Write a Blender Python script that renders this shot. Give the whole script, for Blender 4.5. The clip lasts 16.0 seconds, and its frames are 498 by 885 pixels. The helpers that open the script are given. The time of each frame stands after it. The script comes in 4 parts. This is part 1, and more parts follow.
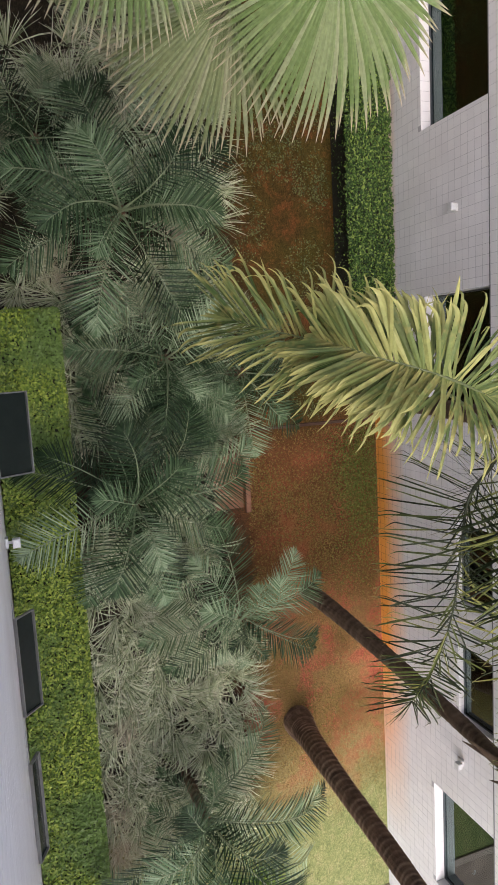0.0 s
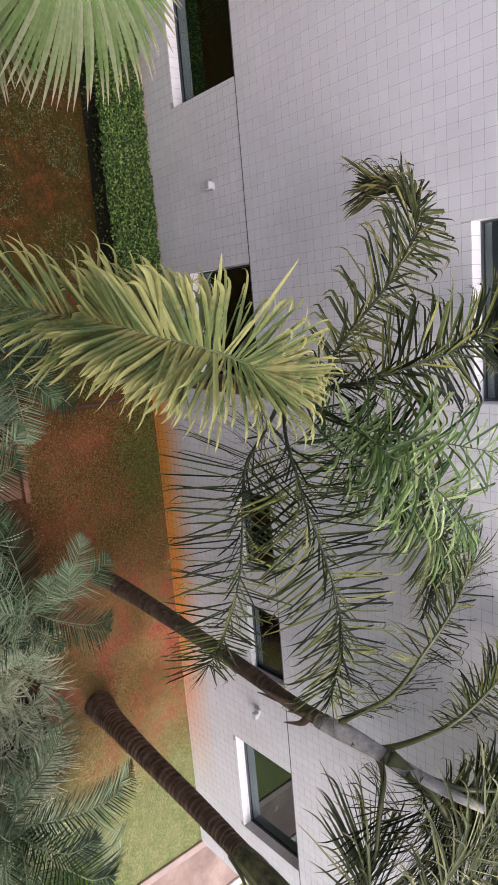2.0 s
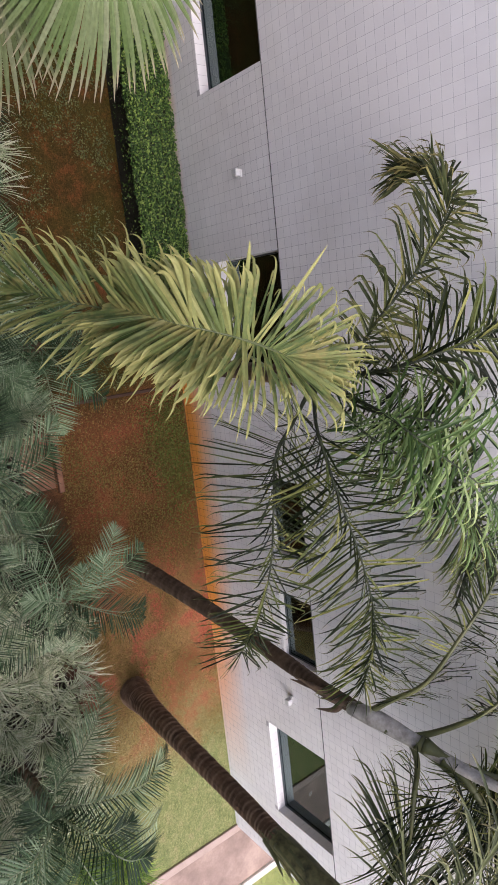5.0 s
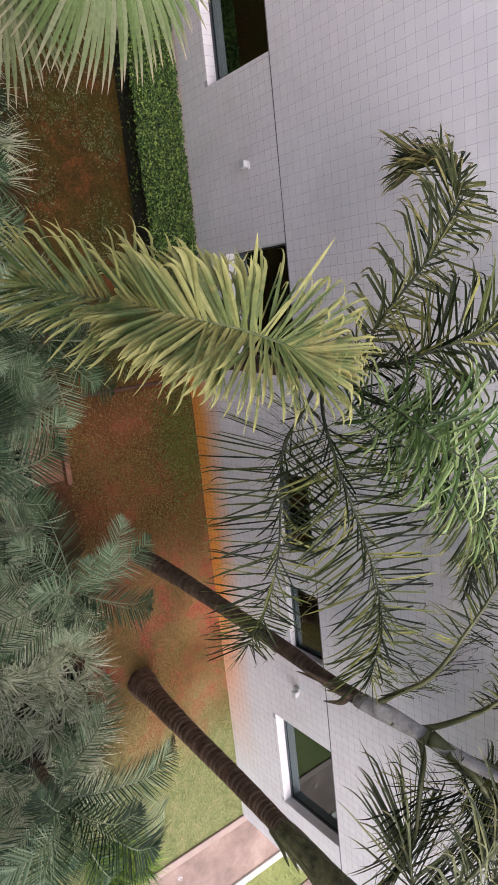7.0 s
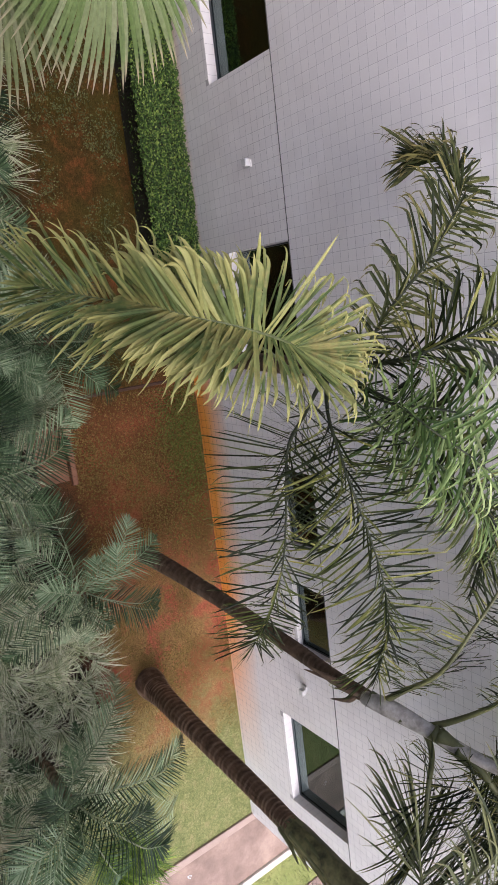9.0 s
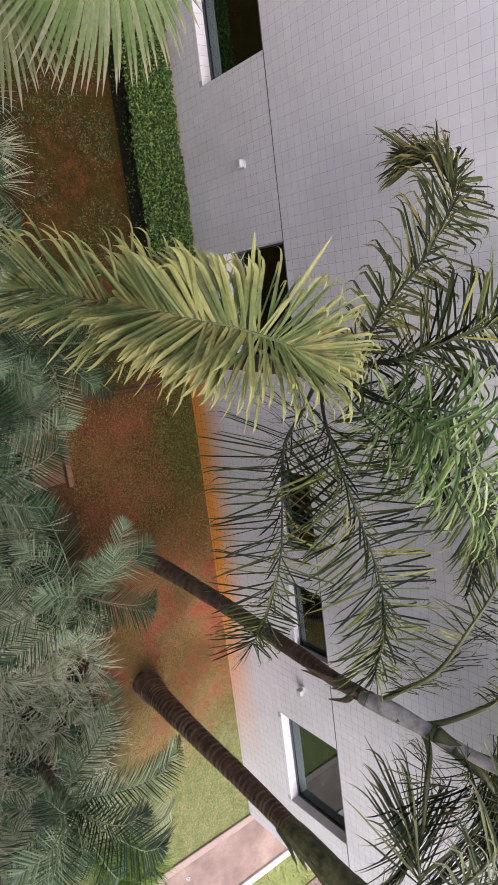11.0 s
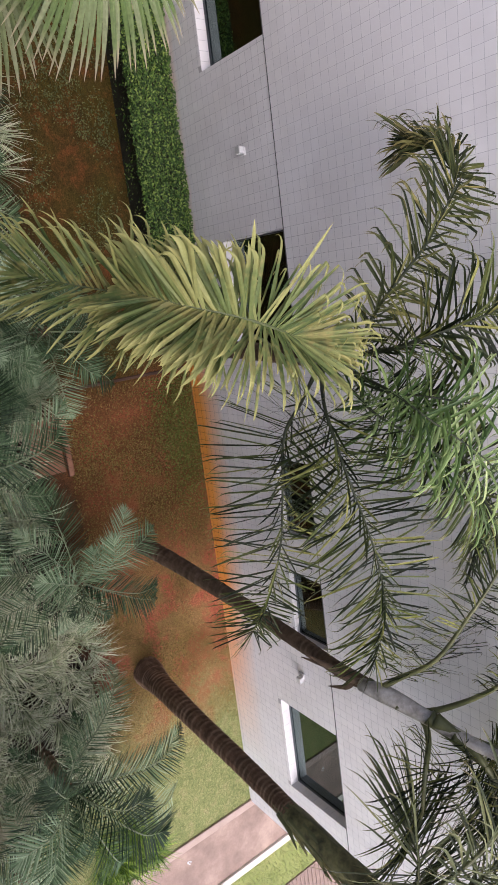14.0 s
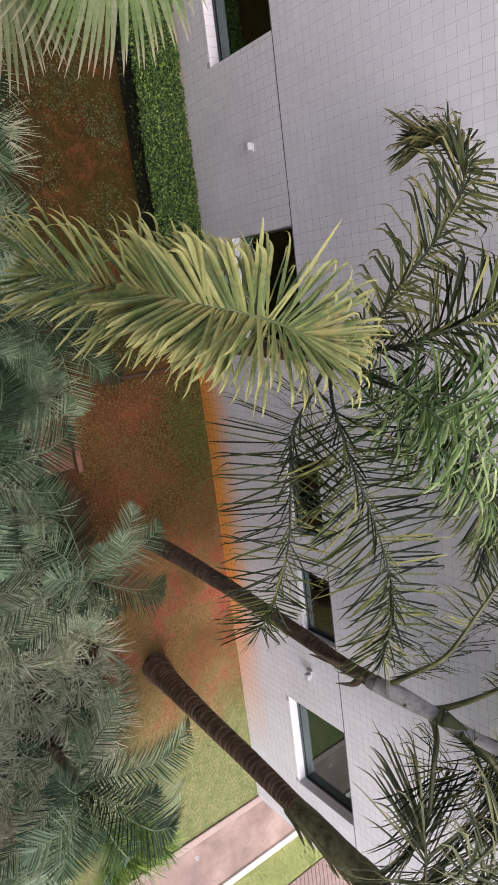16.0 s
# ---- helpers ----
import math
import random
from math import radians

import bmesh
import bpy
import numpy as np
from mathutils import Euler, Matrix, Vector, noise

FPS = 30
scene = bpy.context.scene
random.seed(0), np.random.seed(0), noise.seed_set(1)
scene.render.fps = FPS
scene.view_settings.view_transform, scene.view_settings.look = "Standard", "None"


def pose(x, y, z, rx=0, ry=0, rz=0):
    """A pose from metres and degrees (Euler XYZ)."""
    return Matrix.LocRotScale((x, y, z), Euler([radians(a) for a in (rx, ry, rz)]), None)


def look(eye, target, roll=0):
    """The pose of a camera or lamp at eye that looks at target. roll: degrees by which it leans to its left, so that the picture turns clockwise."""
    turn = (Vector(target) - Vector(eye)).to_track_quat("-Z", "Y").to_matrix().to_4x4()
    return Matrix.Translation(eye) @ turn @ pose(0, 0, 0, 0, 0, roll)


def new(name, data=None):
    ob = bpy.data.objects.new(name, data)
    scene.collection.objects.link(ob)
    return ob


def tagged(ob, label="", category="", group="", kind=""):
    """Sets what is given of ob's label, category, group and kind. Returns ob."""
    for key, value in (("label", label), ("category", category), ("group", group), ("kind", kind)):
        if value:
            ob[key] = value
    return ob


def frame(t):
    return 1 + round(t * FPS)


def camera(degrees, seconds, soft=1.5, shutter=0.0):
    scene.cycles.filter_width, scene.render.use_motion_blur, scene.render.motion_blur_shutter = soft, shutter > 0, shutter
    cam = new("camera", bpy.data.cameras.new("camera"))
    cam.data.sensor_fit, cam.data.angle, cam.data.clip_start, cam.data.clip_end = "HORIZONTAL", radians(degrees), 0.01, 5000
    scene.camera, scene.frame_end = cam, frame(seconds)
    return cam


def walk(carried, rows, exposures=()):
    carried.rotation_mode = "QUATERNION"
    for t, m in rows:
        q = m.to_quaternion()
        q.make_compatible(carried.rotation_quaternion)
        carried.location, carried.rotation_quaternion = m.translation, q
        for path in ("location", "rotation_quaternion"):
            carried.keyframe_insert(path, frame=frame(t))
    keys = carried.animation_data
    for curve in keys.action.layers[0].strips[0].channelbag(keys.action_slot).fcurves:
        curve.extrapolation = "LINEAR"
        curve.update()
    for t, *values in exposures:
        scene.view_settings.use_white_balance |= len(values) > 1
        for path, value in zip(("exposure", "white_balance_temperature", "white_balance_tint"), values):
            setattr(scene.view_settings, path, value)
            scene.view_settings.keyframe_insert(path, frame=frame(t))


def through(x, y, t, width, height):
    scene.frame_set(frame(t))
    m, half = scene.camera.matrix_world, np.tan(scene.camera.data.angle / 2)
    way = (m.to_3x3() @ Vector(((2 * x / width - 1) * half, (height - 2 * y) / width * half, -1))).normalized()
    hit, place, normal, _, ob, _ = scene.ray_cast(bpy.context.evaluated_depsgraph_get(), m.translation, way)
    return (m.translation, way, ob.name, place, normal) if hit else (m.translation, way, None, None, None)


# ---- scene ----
cam = camera(41.2, 16.0, 0.55)
EYE = (0.018, 1.417, 7.552)
PATH = [
    (0, (0.2781, 2.1056, 5.6924), 106.17),
    (0.5, (0.4765, 2.3657, 5.8521), 106.44),
    (1, (0.4274, 2.4374, 5.8813), 101.73),
    (1.5, (0.4705, 2.4865, 5.9237), 101.11),
    (2, (0.3887, 2.6600, 6.0297), 97.88),
    (2.5, (0.3582, 2.6530, 6.0169), 96.92),
    (3, (0.3900, 2.6044, 5.9862), 98.92),
    (3.5, (0.3852, 2.6018, 5.9831), 98.56),
    (4, (0.3886, 2.6021, 5.9841), 98.45),
    (4.5, (0.4061, 2.6030, 5.9891), 98.82),
    (5, (0.4149, 2.5825, 5.9759), 98.98),
    (7.5, (0.4338, 2.5602, 5.9645), 99.99),
    (8, (0.4328, 2.5606, 5.9645), 99.77),
    (8.5, (0.4325, 2.5534, 5.9593), 99.69),
    (9, (0.4361, 2.5483, 5.9566), 99.67),
    (11.5, (0.4355, 2.5606, 5.9652), 99.11),
    (12, (0.4401, 2.5606, 5.9665), 99.32),
    (12.5, (0.4452, 2.5685, 5.9736), 98.94),
    (13, (0.4345, 2.5665, 5.9692), 98.59),
    (13.5, (0.4471, 2.5531, 5.9629), 99.44),
    (14, (0.4681, 2.5507, 5.9670), 100.33),
    (14.5, (0.4759, 2.5455, 5.9656), 100.79),
    (15, (0.4709, 2.5408, 5.9608), 100.61),
    (15.5, (0.4739, 2.5314, 5.9551), 100.89),
    (16, (0.4738, 2.5291, 5.9534), 100.91),
]
walk(cam, [(t, look(EYE, target, roll)) for t, target, roll in PATH], [(0.0, 1.12, 6600, 14), (0.6, 1.08, 6560, 15), (2.0, 0.94, 6330, 18), (16.0, 0.94, 6320, 18)])

# ---------------------------------------------------------------- light
world = bpy.data.worlds.new("overcast_sky")
scene.world = world
world.use_nodes = True
wn = world.node_tree.nodes
sky = wn.new("ShaderNodeTexSky")
sky.sky_type = "NISHITA"
sky.sun_disc = False
SUN_EL, SUN_ROT = 66.0, 122.0
sky.sun_elevation, sky.sun_rotation = radians(SUN_EL), radians(SUN_ROT)
sky.air_density, sky.dust_density, sky.ozone_density = 1.0, 4.0, 1.0
wn["Background"].inputs["Strength"].default_value = 0.15
world.node_tree.links.new(sky.outputs[0], wn["Background"].inputs["Color"])

sun = new("sun", bpy.data.lights.new("sun", "SUN"))
sun.data.energy, sun.data.angle, sun.data.color = 1.65, radians(62), (1.0, 0.98, 0.95)
az = radians(SUN_ROT)
sun_way = Vector((math.sin(az) * math.cos(radians(SUN_EL)), math.cos(az) * math.cos(radians(SUN_EL)), math.sin(radians(SUN_EL))))
sun.matrix_world = look(sun_way * 40, (0, 0, 0))


# ---------------------------------------------------------------- materials
def material(name):
    m = bpy.data.materials.new(name)
    m.use_nodes = True
    nt = m.node_tree
    return m, nt, nt.nodes["Principled BSDF"], nt.nodes["Material Output"]


def node(nt, kind, **values):
    n = nt.nodes.new(kind)
    for key, value in values.items():
        n.inputs[key].default_value = value
    return n


def ramp(nt, source, stops):
    r = nt.nodes.new("ShaderNodeValToRGB")
    while len(r.color_ramp.elements) < len(stops):
        r.color_ramp.elements.new(0.5)
    for e, (pos, col) in zip(r.color_ramp.elements, stops):
        e.position, e.color = pos, (*col, 1)
    nt.links.new(source, r.inputs["Fac"])
    return r.outputs["Color"]


def mixed(nt, fac, a, b, blend="MIX"):
    mx = nt.nodes.new("ShaderNodeMix")
    mx.data_type, mx.blend_type = "RGBA", blend
    for sock, value in ((mx.inputs[0], fac), (mx.inputs[6], a), (mx.inputs[7], b)):
        if isinstance(value, bpy.types.NodeSocket):
            nt.links.new(value, sock)
        elif isinstance(value, (int, float)):
            sock.default_value = value
        else:
            sock.default_value = (*value, 1)
    return mx.outputs[2]


def noise_of(nt, scale, detail=6.0, rough=0.6, coords="Object"):
    tc = nt.nodes.new("ShaderNodeTexCoord")
    n = node(nt, "ShaderNodeTexNoise", Scale=scale, Detail=detail, Roughness=rough)
    nt.links.new(tc.outputs[coords], n.inputs["Vector"])
    return n.outputs["Fac"]


def bumped(nt, bsdf, height, strength, distance):
    b = node(nt, "ShaderNodeBump", Strength=strength, Distance=distance)
    nt.links.new(height, b.inputs["Height"])
    nt.links.new(b.outputs[0], bsdf.inputs["Normal"])


def plain(name, dark, light, scale, roughness, fine=None, bump=0.3, depth=0.002, metallic=0.0):
    """A surface of two near tones, mottled at two scales."""
    m, nt, bsdf, _ = material(name)
    big = noise_of(nt, scale)
    small = noise_of(nt, fine or scale * 14)
    base = ramp(nt, big, [(0.3, dark), (0.7, light)])
    tone = ramp(nt, small, [(0.25, (0.78, 0.78, 0.78)), (0.75, (1.0, 1.0, 1.0))])
    nt.links.new(mixed(nt, 1.0, base, tone, "MULTIPLY"), bsdf.inputs["Base Color"])
    bsdf.inputs["Roughness"].default_value = roughness
    bsdf.inputs["Metallic"].default_value = metallic
    bumped(nt, bsdf, small, bump, depth)
    return m


def leafy(name, stops, tip=None, tip_from=0.7, gloss=0.45, through=0.25, sheen=0.35, own=None, patch=None):
    """Leaves: each blade takes its own tone (own: that share of it, the rest by the frond); tip is the colour of the
    ends, dried in most, a painted highlight in the green palm leaflets;
    patch: a second colour in drifts, with their scale and edges."""
    m, nt, bsdf, out = material(name)
    geo = nt.nodes.new("ShaderNodeNewGeometry")
    obi = nt.nodes.new("ShaderNodeObjectInfo")
    add = nt.nodes.new("ShaderNodeMath")
    add.operation = "ADD"
    nt.links.new(geo.outputs["Random Per Island"], add.inputs[0])
    nt.links.new(obi.outputs["Random"], add.inputs[1])
    fr = nt.nodes.new("ShaderNodeMath")
    fr.operation = "FRACT"
    nt.links.new(add.outputs[0], fr.inputs[0])
    if own is not None:
        part_of = node(nt, "ShaderNodeMath")
        part_of.operation = "MULTIPLY"
        part_of.inputs[1].default_value = 1 - own
        nt.links.new(obi.outputs["Random"], part_of.inputs[0])
        add.operation = "MULTIPLY_ADD"
        add.inputs[1].default_value = own
        for link in list(add.inputs[1].links):
            nt.links.remove(link)
        nt.links.new(part_of.outputs[0], add.inputs[2])
    col = ramp(nt, fr.outputs[0], stops)
    if patch:
        tone, scale, lo, hi = patch
        where = ramp(nt, noise_of(nt, scale, 3.0), [(lo, (0, 0, 0)), (hi, (1, 1, 1))])
        col = mixed(nt, where, col, tone)
    fleck = ramp(nt, noise_of(nt, 30.0, 3.0), [(0.3, (0.72, 0.72, 0.72)), (0.7, (1.0, 1.0, 1.0))])
    col = mixed(nt, 1.0, col, fleck, "MULTIPLY")
    if tip:
        at = nt.nodes.new("ShaderNodeAttribute")
        at.attribute_name = "along"
        mr = node(nt, "ShaderNodeMapRange")
        mr.inputs["From Min"].default_value, mr.inputs["From Max"].default_value = tip_from, 1.0
        nt.links.new(at.outputs["Fac"], mr.inputs["Value"])
        col = mixed(nt, mr.outputs[0], col, tip)
    nt.links.new(col, bsdf.inputs["Base Color"])
    bsdf.inputs["Roughness"].default_value = gloss
    bsdf.inputs["Specular IOR Level"].default_value = sheen
    tr = nt.nodes.new("ShaderNodeBsdfTranslucent")
    nt.links.new(col, tr.inputs["Color"])
    mix = node(nt, "ShaderNodeMixShader", Fac=through)
    nt.links.new(bsdf.outputs[0], mix.inputs[1])
    nt.links.new(tr.outputs[0], mix.inputs[2])
    nt.links.new(mix.outputs[0], out.inputs["Surface"])
    return m


def bark(name, dark, light, scar):
    """Rough palm bark whose leaf scars are paler rings."""
    m, nt, bsdf, _ = material(name)
    col = ramp(nt, noise_of(nt, 9.0, 6.0), [(0.3, dark), (0.7, light)])
    at = nt.nodes.new("ShaderNodeAttribute")
    at.attribute_name = "along"
    worn = nt.nodes.new("ShaderNodeMath")
    worn.operation = "MULTIPLY"
    nt.links.new(at.outputs["Fac"], worn.inputs[0])
    nt.links.new(ramp(nt, noise_of(nt, 7.0, 4.0), [(0.35, (0.1, 0.1, 0.1)), (0.6, (0.9, 0.9, 0.9))]), worn.inputs[1])
    col = mixed(nt, worn.outputs[0], col, scar)
    nt.links.new(col, bsdf.inputs["Base Color"])
    bsdf.inputs["Roughness"].default_value = 0.9
    bsdf.inputs["Specular IOR Level"].default_value = 0.2
    bumped(nt, bsdf, noise_of(nt, 60.0, 5.0), 0.9, 0.01)
    return m


def tile_material(name, stained, tones=((0.75, 0.735, 0.745), (0.77, 0.755, 0.765), (0.79, 0.775, 0.78)), splash=(0.88, 0.37, 0.075)):
    """Glazed off-white facade tile; the foot of the far wall is splashed with red earth."""
    m, nt, bsdf, _ = material(name)
    geo = nt.nodes.new("ShaderNodeNewGeometry")
    obi = nt.nodes.new("ShaderNodeObjectInfo")
    mx = nt.nodes.new("ShaderNodeMath")
    mx.operation = "ADD"
    nt.links.new(geo.outputs["Random Per Island"], mx.inputs[0])
    nt.links.new(obi.outputs["Random"], mx.inputs[1])
    fr = nt.nodes.new("ShaderNodeMath")
    fr.operation = "FRACT"
    nt.links.new(mx.outputs[0], fr.inputs[0])
    col = ramp(nt, fr.outputs[0], list(zip((0.0, 0.5, 1.0), tones)))
    sep = nt.nodes.new("ShaderNodeSeparateXYZ")
    nt.links.new(geo.outputs["Position"], sep.inputs[0])
    streak = ramp(nt, noise_of(nt, 1.3, 5.0), [(0.3, (0.88, 0.87, 0.86)), (0.7, (1.0, 1.0, 1.0))])
    col = mixed(nt, 1.0, col, streak, "MULTIPLY")
    if stained:
        wob = noise_of(nt, 2.2, 4.0)
        up = nt.nodes.new("ShaderNodeMath")
        up.operation = "MULTIPLY_ADD"
        nt.links.new(wob, up.inputs[0])
        up.inputs[1].default_value = -0.22
        nt.links.new(sep.outputs["Z"], up.inputs[2])
        low = node(nt, "ShaderNodeMapRange")
        low.inputs["From Min"].default_value, low.inputs["From Max"].default_value = 0.54, 0.04
        nt.links.new(up.outputs[0], low.inputs["Value"])
        along = node(nt, "ShaderNodeMapRange")
        along.inputs["From Min"].default_value, along.inputs["From Max"].default_value = 6.8, 4.2
        nt.links.new(sep.outputs["X"], along.inputs["Value"])
        both = nt.nodes.new("ShaderNodeMath")
        both.operation = "MULTIPLY"
        nt.links.new(low.outputs[0], both.inputs[0])
        nt.links.new(along.outputs[0], both.inputs[1])
        col = mixed(nt, both.outputs[0], col, splash)
    nt.links.new(col, bsdf.inputs["Base Color"])
    bsdf.inputs["Roughness"].default_value = 0.5
    bsdf.inputs["Specular IOR Level"].default_value = 0.3
    bumped(nt, bsdf, noise_of(nt, 14.0, 2.0), 0.1, 0.003)
    return m


M_TILE = tile_material("facade_tile", True)
M_TILE_OWN = tile_material("facade_tile_near", False)
M_GROUT = tile_material("grout", True, ((0.39, 0.38, 0.40), (0.44, 0.43, 0.45), (0.50, 0.49, 0.51)), (0.26, 0.075, 0.016))
M_JOINT = plain("joint_sealant", (0.09, 0.09, 0.095), (0.14, 0.14, 0.14), 4.0, 0.7)
M_FRAME = plain("window_aluminium", (0.10, 0.11, 0.12), (0.14, 0.15, 0.16), 4.0, 0.4, metallic=0.6)
M_SASH_EDGE = plain("sash_aluminium", (0.20, 0.20, 0.19), (0.28, 0.28, 0.27), 6.0, 0.4, metallic=0.5)
# near-black colour stands for the missing light inside the rooms
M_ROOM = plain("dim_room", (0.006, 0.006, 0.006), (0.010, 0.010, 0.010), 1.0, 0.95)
M_LAMP = plain("lamp_white_paint", (0.55, 0.55, 0.55), (0.66, 0.66, 0.65), 8.0, 0.4)
M_LAMP_GLASS = plain("lamp_lens", (0.45, 0.46, 0.47), (0.6, 0.6, 0.6), 20.0, 0.15)
M_KERB = plain("kerb_concrete", (0.31, 0.225, 0.18), (0.45, 0.34, 0.285), 3.0, 0.85, 60.0, 0.5, 0.003)
M_EDGING = plain("edging_concrete", (0.05, 0.026, 0.016), (0.10, 0.05, 0.03), 3.0, 0.9, 60.0, 0.5, 0.003)
M_TERRA = plain("terracotta", (0.17, 0.08, 0.045), (0.29, 0.14, 0.085), 7.0, 0.9, 50.0, 0.6, 0.004)
# solid hedge filling, near-black to paint the shade among the leaves
M_CORE = plain("hedge_inner_shade", (0.012, 0.014, 0.008), (0.03, 0.03, 0.015), 9.0, 0.95, 60.0, 1.0, 0.02)
M_LAWN_LEAF = leafy("lawn_blades", [(0.0, (0.19, 0.23, 0.08)), (0.6, (0.27, 0.30, 0.12)), (1.0, (0.36, 0.34, 0.17))], gloss=0.7)
M_HEDGE_R = leafy("hedge_leaf", [(0.0, (0.012, 0.032, 0.007)), (0.45, (0.045, 0.105, 0.020)), (0.75, (0.14, 0.235, 0.045)), (1.0, (0.33, 0.43, 0.10))], gloss=0.35, through=0.1, sheen=0.3)
M_HEDGE_L = leafy("hedge_leaf_bright", [(0.0, (0.055, 0.10, 0.013)), (0.5, (0.20, 0.30, 0.04)), (1.0, (0.46, 0.54, 0.09))], gloss=0.4, through=0.1, patch=((0.15, 0.24, 0.055), 1.1, 0.47, 0.62))
M_TURF = leafy("lily_turf", [(0.0, (0.09, 0.12, 0.05)), (0.3, (0.33, 0.40, 0.21)), (0.7, (0.62, 0.68, 0.45)), (1.0, (0.76, 0.76, 0.57))], (0.70, 0.65, 0.49), 0.75, 0.5, 0.12, patch=((0.46, 0.39, 0.28), 1.1, 0.54, 0.66))
M_TUFT = leafy("lime_grass", [(0.0, (0.035, 0.09, 0.008)), (0.6, (0.10, 0.19, 0.015)), (1.0, (0.33, 0.44, 0.05))], gloss=0.5, through=0.15)
M_CREEP = leafy("creeper_leaf", [(0.0, (0.12, 0.08, 0.024)), (0.5, (0.22, 0.155, 0.048)), (0.8, (0.26, 0.20, 0.06)), (1.0, (0.33, 0.17, 0.075))], gloss=0.85, through=0.05, sheen=0.1, patch=((0.32, 0.13, 0.058), 1.0, 0.56, 0.63))
M_CREEP_GREEN = leafy("creeper_leaf_green", [(0.0, (0.075, 0.085, 0.02)), (0.6, (0.16, 0.18, 0.042)), (1.0, (0.25, 0.25, 0.07))], gloss=0.8, through=0.05, sheen=0.1)
M_SEEDLING = leafy("seedling_leaf", [(0.0, (0.05, 0.06, 0.014)), (0.6, (0.10, 0.12, 0.03)), (1.0, (0.19, 0.20, 0.07))], gloss=0.5, through=0.05)
M_DWARF = leafy("date_palm_leaflet", [(0.0, (0.006, 0.016, 0.006)), (0.35, (0.024, 0.050, 0.019)), (0.6, (0.10, 0.165, 0.078)), (1.0, (0.44, 0.54, 0.35))], gloss=0.42, through=0.05, sheen=0.15, own=0.35)
M_DWARF_STEM = plain("date_palm_rachis", (0.13, 0.17, 0.09), (0.24, 0.28, 0.16), 5.0, 0.5)
M_YELLOW = leafy("yellowing_leaflet", [(0.0, (0.05, 0.085, 0.022)), (0.4, (0.145, 0.185, 0.058)), (0.8, (0.20, 0.23, 0.072)), (1.0, (0.34, 0.34, 0.12))], (0.36, 0.34, 0.12), 0.62, 0.5, 0.12, 0.22, patch=((0.26, 0.235, 0.078), 9.0, 0.52, 0.66))
# pale tips paint the highlight and the lighter underside of the hooked ends
M_GREEN = leafy("palm_leaflet", [(0.0, (0.005, 0.009, 0.003)), (0.5, (0.018, 0.027, 0.007)), (0.8, (0.085, 0.105, 0.026)), (1.0, (0.25, 0.245, 0.07))], (0.28, 0.27, 0.11), 0.84, 0.42, 0.06, 0.15)
M_OLIVE = leafy("olive_leaflet", [(0.0, (0.012, 0.018, 0.006)), (0.45, (0.034, 0.044, 0.013)), (0.82, (0.10, 0.11, 0.034)), (1.0, (0.24, 0.21, 0.075))], (0.22, 0.18, 0.07), 0.8, 0.45, 0.06, 0.14)
M_FRESH = leafy("fresh_leaflet", [(0.0, (0.024, 0.055, 0.012)), (0.5, (0.10, 0.172, 0.042)), (0.85, (0.275, 0.37, 0.135)), (1.0, (0.44, 0.52, 0.23))], (0.38, 0.43, 0.18), 0.85, 0.40, 0.14, 0.3)
M_BROAD = leafy("broad_leaflet", [(0.0, (0.02, 0.028, 0.010)), (0.5, (0.08, 0.098, 0.040)), (0.85, (0.21, 0.23, 0.105)), (1.0, (0.36, 0.35, 0.16))], (0.24, 0.20, 0.10), 0.85, 0.42, 0.06, 0.22)
M_RIB = plain("yellowing_rachis", (0.055, 0.075, 0.024), (0.11, 0.13, 0.045), 5.0, 0.5)
M_STALK = plain("palm_stalk", (0.05, 0.058, 0.02), (0.15, 0.155, 0.06), 5.0, 0.5)
M_RACHIS = plain("palm_rachis", (0.012, 0.018, 0.006), (0.03, 0.038, 0.013), 4.0, 0.7)
M_PETIOLE = plain("palm_petiole", (0.07, 0.07, 0.03), (0.17, 0.15, 0.08), 5.0, 0.6)
M_SHEATH = plain("palm_sheath", (0.15, 0.135, 0.11), (0.62, 0.59, 0.55), 9.0, 0.6, 40.0, 0.6, 0.006)
M_HUSK = plain("dry_husk", (0.07, 0.042, 0.025), (0.20, 0.13, 0.08), 12.0, 0.8, 50.0, 0.6, 0.005)
M_KERB_PALE = plain("pale_kerb_concrete", (0.56, 0.51, 0.44), (0.74, 0.69, 0.61), 3.0, 0.85, 60.0, 0.5, 0.003)
M_BOOT = plain("palm_leaf_base", (0.035, 0.038, 0.014), (0.24, 0.225, 0.09), 13.0, 0.7, 50.0, 0.6, 0.006)
M_BARK = bark("palm_bark", (0.055, 0.033, 0.021), (0.19, 0.115, 0.072), (0.36, 0.25, 0.17))
M_BARK_B = bark("palm_bark_young", (0.045, 0.029, 0.018), (0.15, 0.10, 0.065), (0.17, 0.12, 0.085))
M_FAN = leafy("fan_segment", [(0.0, (0.13, 0.195, 0.06)), (0.6, (0.19, 0.255, 0.10)), (1.0, (0.30, 0.335, 0.185))], (0.46, 0.38, 0.27), 0.82, 0.36, 0.22)
M_FAN_DRY = leafy("fan_segment_dull", [(0.0, (0.15, 0.185, 0.075)), (0.6, (0.22, 0.255, 0.12)), (1.0, (0.31, 0.32, 0.19))], (0.46, 0.37, 0.26), 0.85, 0.38, 0.2)


